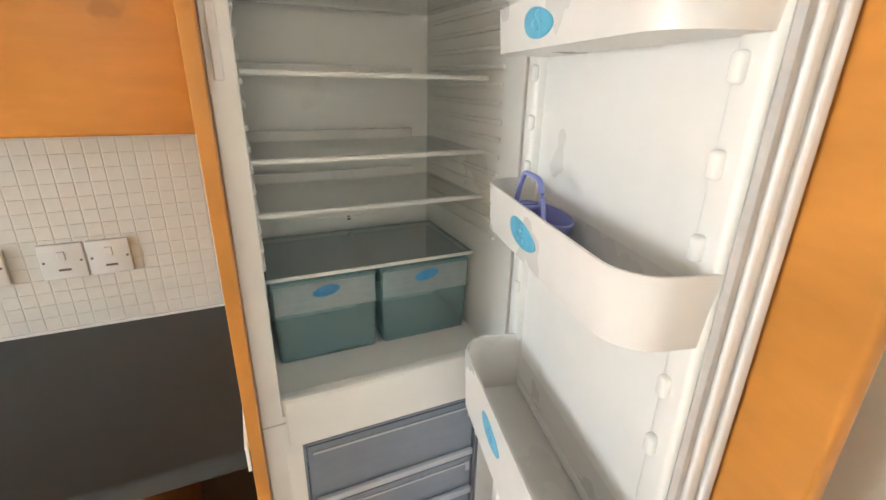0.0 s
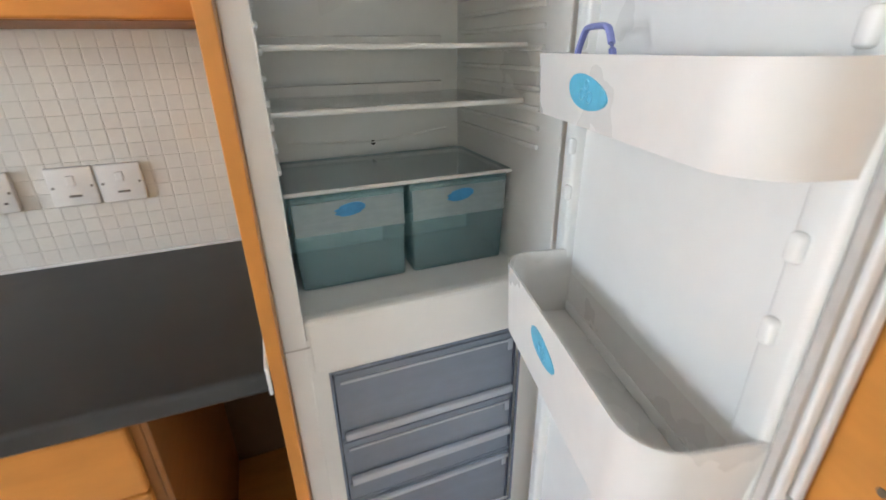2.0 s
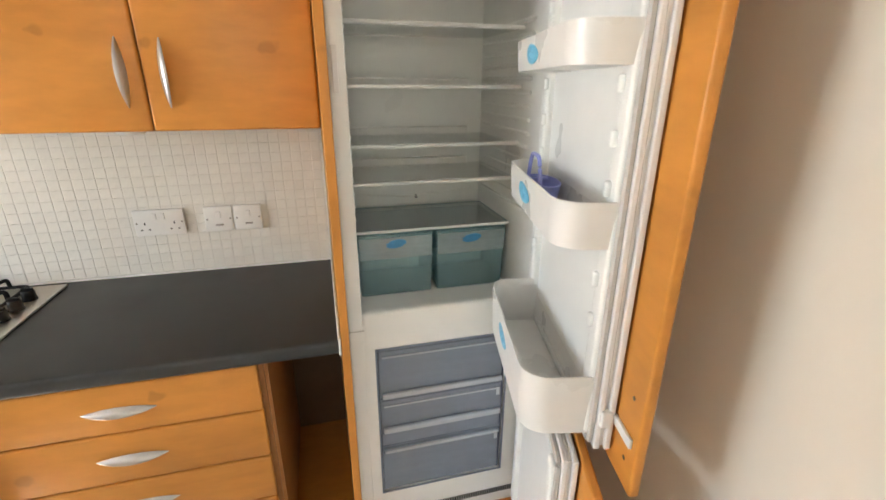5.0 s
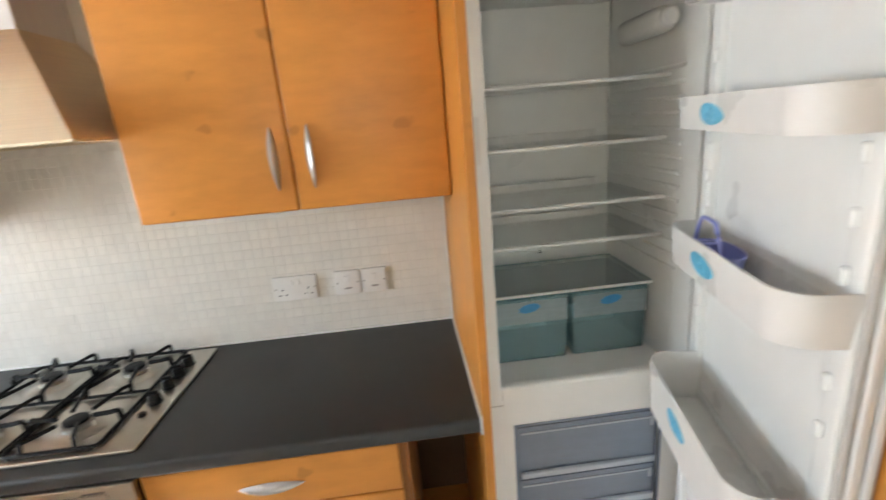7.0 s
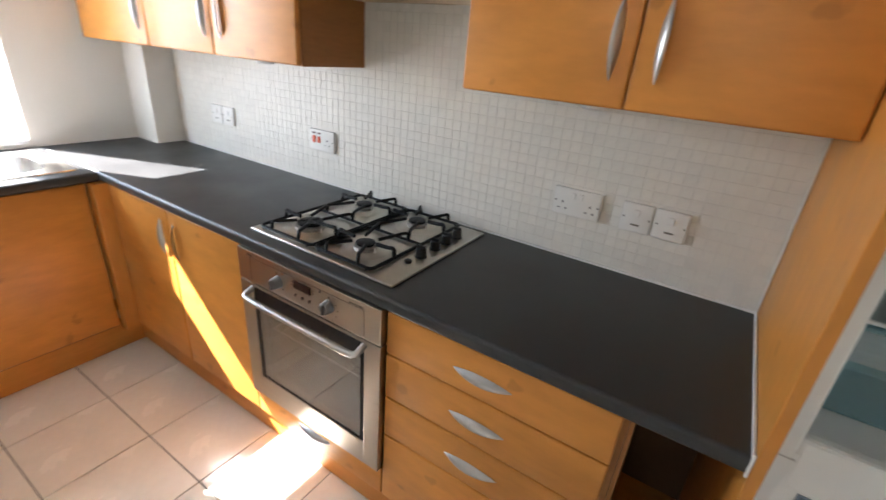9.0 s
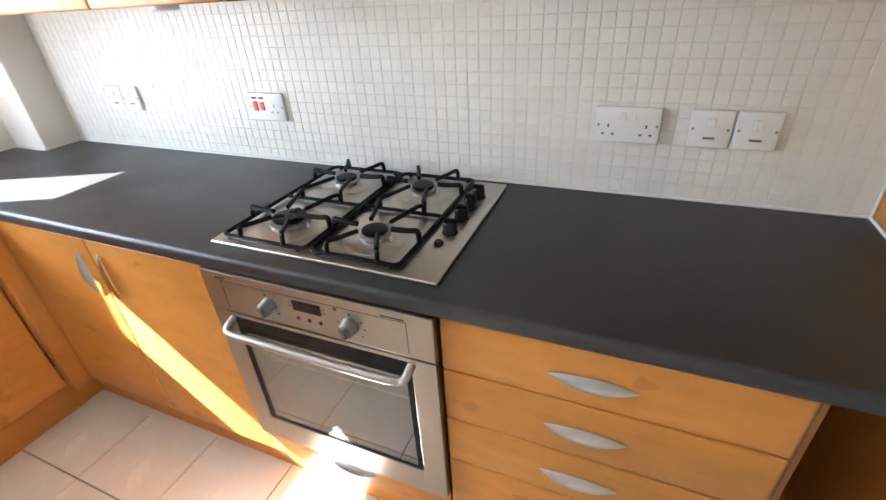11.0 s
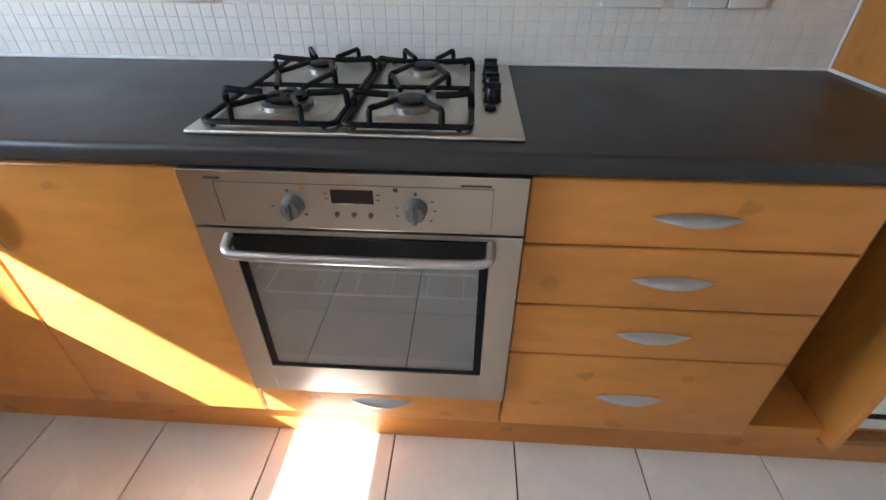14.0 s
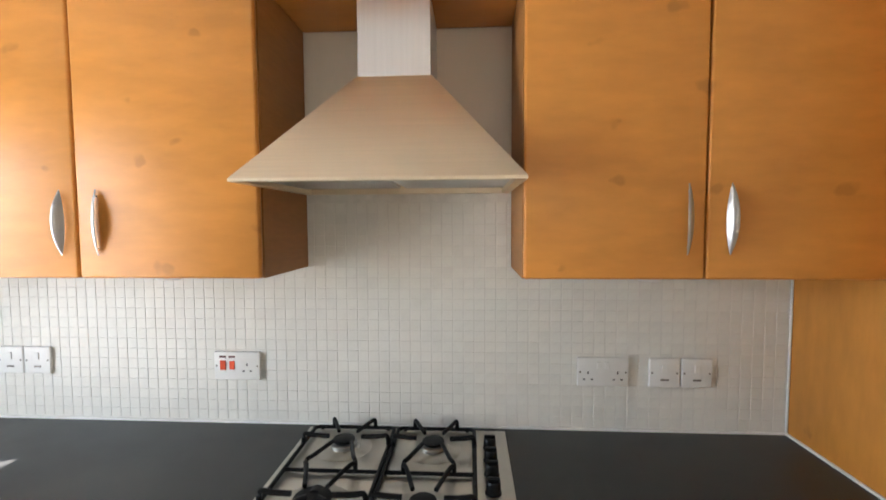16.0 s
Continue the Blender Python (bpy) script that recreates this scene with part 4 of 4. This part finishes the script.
# drain channel with its dark hole
b = bmesh.new()
tube(b, [(0.10, IYB - 0.001, 1.156), (0.309, IYB - 0.001, 1.143)], 0.003, 6)
tube(b, [(0.309, IYB - 0.001, 1.143), (0.51, IYB - 0.001, 1.165)], 0.003, 6)
P.append(part("drain_channel", b, FRIDGE, None, "moulded drain channel", smooth=True))
P.append(part("drain_hole", lathe(bmesh.new(), 0.309, 1.142, [(0.006, 0.0), (0.006, 0.003), (0.001, 0.003)], 12, "y", IYB), DARK_HOLE, None, "small dark drain hole"))
# crisper drawers
b = bx(0.065, 0.540, -0.368, -0.095, 1.112, 1.117, 0.001)
lid = part("crisper_lid", b, TEAL_LID, None, "clear crisper lid")
part("front_trim", bx(0.065, 0.540, -0.374, -0.366, 1.112, 1.119, 0.002), TRAY, lid, "white lid edge")
b = bmesh.new()
box(b, 0.065, 0.068, -0.366, -0.095, 1.1175, 1.1195)
box(b, 0.537, 0.540, -0.366, -0.095, 1.1175, 1.1195)
box(b, 0.068, 0.537, -0.098, -0.095, 1.1175, 1.1195)
part("lid_edge", b, material("dark_lid_edge", (0.25, 0.33, 0.33), rough=0.4), lid, "dark lid edge")
P.append(lid)
for x0, x1 in ((0.070, 0.301), (0.308, 0.536)):
    b = open_tray(x0, x1, -0.362, -0.10, 0.908, 1.106, 0.010, 0.003, taper=0.006, seg=3)
    d = part("crisper_drawer", b, TEAL, None, "translucent teal salad drawer", smooth=True)
    xm = (x0 + x1) / 2
    sg = bmesh.new()
    n = 20
    vs = [sg.verts.new((xm + 0.030 * math.cos(2 * math.pi * k / n) * (1 + 0.12 * math.sin(3 * k)), -0.3655, 1.074 + 0.013 * math.sin(2 * math.pi * k / n) + 0.004 * math.cos(2 * math.pi * k / n))) for k in range(n)]
    sg.faces.new(vs)
    ext = bmesh.ops.extrude_face_region(sg, geom=sg.faces[:])
    bmesh.ops.translate(sg, verts=[v for v in ext["geom"] if isinstance(v, bmesh.types.BMVert)], vec=(0, 0.0012, 0))
    part("sticker", sg, STICKER_DEEP, d, "deep blue leaf-shaped print")
    part("pull_lip", bx(x0 + 0.006, x1 - 0.006, -0.369, -0.362, 1.096, 1.104, 0.002), TEAL, d, "moulded pull lip")
    part("frosted_band", bx(x0 + 0.006, x1 - 0.006, -0.3645, -0.3625, 1.028, 1.094, 0.0006), FROST, d, "frosted upper band")
    P.append(d)
# freezer drawers
for z0, z1 in ((0.654, 0.817), (0.480, 0.648), (0.304, 0.474)):
    b = open_tray(0.099, 0.482, -0.515, -0.09, z0, z1 - 0.05, 0.010, 0.004, taper=0.004, seg=3)
    d = part("freezer_drawer", b, SMOKE, None, "smoky blue transparent freezer drawer")
    part("drawer_front", bx(0.097, 0.484, -0.5225, -0.5165, z0 - 0.003, z1 + 0.002, 0.002), SMOKE, d)
    lz, lt = {0.654: (0.656, 0.017), 0.480: (0.530, 0.020), 0.304: (0.455, 0.010)}[z0]
    part("drawer_lip", bx(0.104, 0.477, -0.536, -0.5227, lz, lz + lt, 0.004), SMOKE_LIP, d, "pale moulded drawer lip")
    # solid dark strip that draws the shade below the lip
    part("shadow_gap", bx(0.100, 0.481, -0.5245, -0.5227, lz - 0.005, lz - 0.002), DRAWER_GAP, d, "dark strip standing for the shade under the lip")
    # pale strip that draws the highlight across the upper drawer front
    part("highlight_strip", bx(0.108, 0.473, -0.526, -0.5227, z1 - 0.028, z1 - 0.022, 0.001), SMOKE_LIP, d, "thin pale strip standing for a highlight")
    part("side_edge", bx(0.476, 0.480, -0.527, -0.5227, z0 + 0.002, z1 - 0.004), DRAWER_GAP, d, "dark side edge of the drawer")
    part("top_rail", bx(0.100, 0.481, -0.526, -0.5227, z1 - 0.014, z1 - 0.004, 0.001), SMOKE, d, "darker top rail")
    part("drawer_side_catch", bx(0.462, 0.474, -0.527, -0.5227, z1 - 0.05, z1 - 0.02, 0.002), SMOKE_LIP, d, "pale catch")
    P.append(d)
# rubber-toned lines round the compartments
b = bmesh.new()
box(b, 0.090, 0.095, FYF - 0.001, FYF + 0.004, 0.296, 0.826)
box(b, 0.486, 0.491, FYF - 0.001, FYF + 0.004, 0.296, 0.826)
box(b, 0.095, 0.486, FYF - 0.001, FYF + 0.004, 0.822, 0.826)
box(b, 0.095, 0.486, FYF - 0.001, FYF + 0.004, 0.296, 0.300)
P.append(part("opening_trim", b, material("grey_blue_trim", (0.22, 0.26, 0.33), rough=0.4), None, "grey edge round the freezer opening"))
# seam and hinge block between the two compartments
P.append(part("seam", bx(BXL + 0.001, IX0 + 0.004, FYF - 0.0012, FYF + 0.002, 0.889, 0.8915), GASKET, None, "thin seam between the compartments"))
P.append(part("hinge_block", bx(BXR - 0.04, BXR, FYF - 0.022, FYF, 0.845, 0.885, 0.003), FRIDGE_SHELL, None, "white hinge block"))
P.append(part("foot_block", bx(BXL + 0.006, BXL + 0.030, FYF - 0.012, FYF, 0.150, 0.182, 0.002), FRIDGE_SHELL, None, "small white corner block"))
b = bmesh.new()
for i in range(56):
    x = 0.072 + i * 0.0083
    box(b, x, x + 0.0052, FYF - 0.0015, FYF + 0.003, 0.193, 0.212)
P.append(part("vent_slots", b, DARK_HOLE, None, "row of dark vent slots"))
P.append(part("strike_plate", bx(BXL + 0.008, BXL + 0.022, FYF - 0.003, FYF, 1.50, 1.60, 0.002), PLASTIC, None, "white strip on the frame"))
local(ff, *P)

HINGE = Vector((0.598, -0.569, 0.0))


def appliance_door(name, turn, z0, z1, wz0, wz1, label):
    """A white inner door with a beech board outside. Built along -x from its hinge, inner side towards +y."""
    b = bmesh.new()
    box(b, -0.518, -0.012, 0.024, 0.036, z0, z1, 0.003)
    box(b, -0.510, -0.014, 0.0355, 0.0435, z0 + 0.004, z1 - 0.004)
    box(b, -0.516, -0.012, 0.043, 0.055, z0, z1, 0.003)
    d = finish(name, b, FRIDGE_SHELL, ff, label)
    d.matrix_parent_inverse = Matrix.Identity(4)
    d.location = HINGE - Vector(FF)
    d.rotation_euler = (0, 0, radians(turn))
    brd = part("beech_board", bx(-0.595, -0.001, 0.0, 0.0195, wz0, wz1, 0.0055, 3), WOOD_X, d, "beech-faced outer door board", smooth=True)
    b = bmesh.new()
    tube(b, [(x, 0.060, zz) for x, zz in rounded_outline(-0.506, -0.022, z0 + 0.012, z1 - 0.012, 0.008, 2)], 0.0065, 6, True)
    part("gasket", b, GASKET, d, "soft grey magnetic gasket", smooth=True)
    # raised inner liner: a frame round a flat panel
    b = bmesh.new()
    box(b, -0.502, -0.464, 0.054, 0.073, z0 + 0.026, z1 - 0.026, 0.007, 3)
    box(b, -0.074, -0.034, 0.050, 0.080, z0 + 0.026, z1 - 0.026, 0.008, 3)
    box(b, -0.464, -0.072, 0.050, 0.067, z0 + 0.026, z0 + 0.050, 0.006, 2)
    box(b, -0.464, -0.072, 0.050, 0.067, z1 - 0.050, z1 - 0.026, 0.006, 2)
    box(b, -0.470, -0.070, 0.050, 0.062, z0 + 0.028, z1 - 0.028)
    part("inner_liner", b, FRIDGE, d, "moulded white inner liner", smooth=True)
    return d, brd


fd, fboard = appliance_door("fridge_door", 77.2, 0.888, 1.955, 0.857, 2.120, "white fridge door with trays, swung open")
zd, zboard = appliance_door("freezer_door", 71.6, 0.200, 0.852, 0.166, 0.853, "white freezer door, swung open")
add_handle(fboard, (-0.548, 0.0, 1.20), "left")
add_handle(zboard, (-0.548, 0.0, 0.745), "left")
for zz in (1.138, 1.214, 1.367, 1.443, 1.521, 1.676):
    for xx, yy in ((-0.476, 0.075), (-0.067, 0.079)):
        b = bx(xx - 0.007, xx + 0.007, yy - 0.006, yy + 0.007, zz - 0.013, zz + 0.013, 0.005, 3)
        part("tray_peg", b, FRIDGE, fd, "rounded white tray peg", smooth=True)


def door_tray(z0, z1, depth, x0=-0.503, x1=-0.070, r=0.05):
    b = open_tray(x0, x1, 0.057, depth, z0, z1, r, 0.0035, taper=0.004, seg=7, back=0.004)
    return part("door_tray", b, TRAY, fd, "ivory plastic door tray", smooth=True)


def leaf_sticker(tray, x, y, z, w, h):
    sg = bmesh.new()
    n = 28
    pts = []
    for k in range(n):
        a = 2 * math.pi * k / n
        pts.append((x + w * math.cos(a), y, z + h * (math.sin(a) + 0.25 * math.cos(a)) * (0.85 + 0.15 * math.cos(a))))
    sg.faces.new([sg.verts.new(p) for p in pts])
    ext = bmesh.ops.extrude_face_region(sg, geom=sg.faces[:])
    bmesh.ops.translate(sg, verts=[v for v in ext["geom"] if isinstance(v, bmesh.types.BMVert)], vec=(0, -0.002, 0))
    s = part("sticker", sg, STICKER, tray, "sky-blue leaf-shaped sticker")
    ring = bmesh.new()
    for dx, dz, rr in ((-0.009, -0.004, 0.006), (0.009, -0.002, 0.006), (0.0, 0.009, 0.005)):
        tube(ring, [(x + dx + rr * math.cos(2 * math.pi * k / 12), y + 0.0006, z + dz + rr * math.sin(2 * math.pi * k / 12)) for k in range(12)], 0.0010, 5, True, 0.6)
    part("sticker_print", ring, STICKER_PALE, tray, "pale rings printed on the sticker")


t1 = door_tray(0.912, 1.036, 0.190)
leaf_sticker(t1, -0.275, 0.1895, 0.985, 0.044, 0.021)
t2 = door_tray(1.274, 1.351, 0.160)
leaf_sticker(t2, -0.262, 0.1597, 1.312, 0.046, 0.021)
t3 = door_tray(1.545, 1.603, 0.160)
leaf_sticker(t3, -0.255, 0.1597, 1.572, 0.042, 0.020)
t4 = door_tray(1.768, 1.815, 0.165)
b = bx(-0.448, -0.074, 0.066, 0.158, 1.817, 1.885, 0.02, 3)
part("tray_cover", b, LID_CLEAR, fd, "clear bluish dairy cover", smooth=True)
# sliding brackets between the white door and the beech board
for zz in (0.958, 1.765):
    b = bmesh.new()
    box(b, -0.524, -0.504, 0.030, 0.050, zz - 0.017, zz + 0.017, 0.003)
    box(b, -0.580, -0.512, 0.0197, 0.026, zz - 0.009, zz + 0.009, 0.0015)
    part("slide_bracket", b, PLASTIC, fd, "white plastic sliding bracket")
    part("board_screw", lathe(bmesh.new(), -0.560, -0.0, [(0.004, 0.0), (0.004, 0.001), (0.001, 0.0012)], 10, base=0), SCREW, fd).matrix_basis = pose(0, 0.0195, zz + 0.078, -90, 0, 0)
    part("board_screw", lathe(bmesh.new(), -0.560, -0.0, [(0.004, 0.0), (0.004, 0.001), (0.001, 0.0012)], 10, base=0), SCREW, fd).matrix_basis = pose(0, 0.0195, zz - 0.046, -90, 0, 0)
for zz in (0.67,):
    b = bmesh.new()
    box(b, -0.530, -0.490, 0.022, 0.050, zz - 0.020, zz + 0.020, 0.004)
    box(b, -0.575, -0.512, 0.0197, 0.026, zz - 0.006, zz + 0.006, 0.0015)
    part("slide_bracket", b, PLASTIC, zd, "white plastic sliding bracket")
    part("board_screw", lathe(bmesh.new(), 0.0, 0.0, [(0.004, 0.0), (0.004, 0.001), (0.001, 0.0012)], 10, base=0), SCREW, zd).matrix_basis = pose(-0.560, 0.0195, zz + 0.07, -90, 0, 0)
# lavender plastic holder in the middle tray
DOOR_M = Matrix.Translation(HINGE) @ Matrix.Rotation(radians(77.2), 4, "Z")
hold = thing("plastic_holder", tuple(DOOR_M @ Vector((-0.17, 0.11, 1.282))), "lavender-blue plastic bottle holder with a loop handle in the door tray", "bottle holder")
hold.rotation_euler = (0, 0, radians(77.2))
b = bmesh.new()
tube(b, smooth_path([(-0.078, 0.013, 0.040), (-0.070, 0.013, 0.070), (-0.056, 0.013, 0.094), (-0.044, 0.013, 0.098), (-0.004, 0.013, 0.098), (0.006, 0.013, 0.094), (0.022, 0.013, 0.070), (0.030, 0.013, 0.040)], 3), 0.0046, 8, flat=0.8)
part("loop_handle", b, LAVENDER, hold, "loop handle", smooth=True)
b = bmesh.new()
rings = []
for k, (a, c, z) in enumerate(((0.050, 0.021, -0.004), (0.058, 0.027, 0.012), (0.064, 0.031, 0.034), (0.067, 0.033, 0.046), (0.064, 0.030, 0.0465), (0.060, 0.028, 0.034), (0.054, 0.023, 0.013), (0.046, 0.018, 0.001))):
    rings.append([b.verts.new((-0.042 + a * 1.1 * math.cos(2 * math.pi * q / 28), -0.002 + c * math.sin(2 * math.pi * q / 28), z)) for q in range(28)])
for A, B in zip(rings, rings[1:]):
    for q in range(28):
        b.faces.new((A[q], A[(q + 1) % 28], B[(q + 1) % 28], B[q]))
b.faces.new(rings[0]), b.faces.new(rings[-1])
part("cup", b, LAVENDER, hold, "moulded oval cup", smooth=True)
part("bridge_plate", bx(0.002, 0.030, -0.026, 0.022, 0.038, 0.043, 0.002), LAVENDER, hold, "flat bridge across the cup")
# no recess is cut: the slot's shade is a darker strip on the plate
part("slot", bx(0.010, 0.015, -0.016, 0.012, 0.0432, 0.0440), material("deep_lavender_shadow_line", (0.10, 0.11, 0.33), rough=0.5), hold, "dark line standing for the shade in a moulded slot")

# ---- mosaic splashback ----
PITCH, TW = 0.0323, 0.0298
mos_y = -0.0095
structure("splashback_grout", bx(-2.758, -0.001, -0.0084, -0.0005, TOPZ, 1.628), GROUT).name = "splashback"
splash = bpy.data.objects["splashback"]


def tile_bm(w=TW, h=0.0317):
    b = bmesh.new()
    box(b, -w / 2, w / 2, -0.0028, 0.0, -h / 2, h / 2)
    bmesh.ops.inset_region(b, faces=[f for f in b.faces if all(v.co.y < -0.002 for v in f.verts)], thickness=0.0016, depth=0.0006)
    return b


tb = tile_bm()
me = bpy.data.meshes.new("tile")
tb.to_mesh(me)
tb.free()
me.materials.append(TILE_PIECE)
rnd = random.Random(5)
NX, NZ = int(2.75 / PITCH), 22
proto = [v.co.copy() for v in me.vertices]
faces = [tuple(p.vertices) for p in me.polygons]
verts, polys = [], []
count = 0
for i in range(NX):
    x = -0.009 - PITCH * (i + 0.5)
    for k in range(NZ):
        zc = TOPZ + 0.009 + PITCH * (k + 0.5)
        if zc > 1.40 and not -1.418 < x < -0.806:
            continue
        if zc > 1.61:
            continue
        rot = Euler((rnd.uniform(-0.006, 0.006), 0, rnd.uniform(-0.006, 0.006)))
        off = Vector((x, -0.0062 + rnd.uniform(-0.0004, 0.0004), zc))
        if -0.95 < x < -0.20 and 0.98 < zc < 1.40 and count < 300:
            t = new("tile", me)
            t.location, t.rotation_euler, t.parent = off, rot, splash
            count += 1
        else:
            m3 = rot.to_matrix()
            o = len(verts)
            verts += [tuple(m3 @ c + off) for c in proto]
            polys += [tuple(o + j for j in f) for f in faces]
jm = bpy.data.meshes.new("tiles")
jm.from_pydata(verts, [], polys)
jm.materials.append(TILE)
tl = new("tiles", jm)
tl.parent = splash
tagged(tl, "", "", "", "stuff")

# ---- floor tiles ----
fl = bpy.data.objects["floor"]
FP = 0.3445
tb = bx(-FP / 2 + 0.0022, FP / 2 - 0.0022, -FP / 2 + 0.0022, FP / 2 - 0.0022, -0.008, 0.0, 0.0012, 1)
fm = bpy.data.meshes.new("floor_tile")
tb.to_mesh(fm)
tb.free()
fm.materials.append(FLOOR_TILE)
for i in range(-9, 2):
    for k in range(-13, 1):
        x, y = 0.278 - FP / 2 + (i + 1) * FP, -0.4955 - FP / 2 + (k + 0) * FP
        if y > -0.5:
            continue
        if x - FP / 2 > RIGHT or x + FP / 2 < -2.5:
            continue
        t = new("floor_tile", fm)
        t.location = (x, y, rnd.uniform(-0.0003, 0.0003))
        t.parent = fl
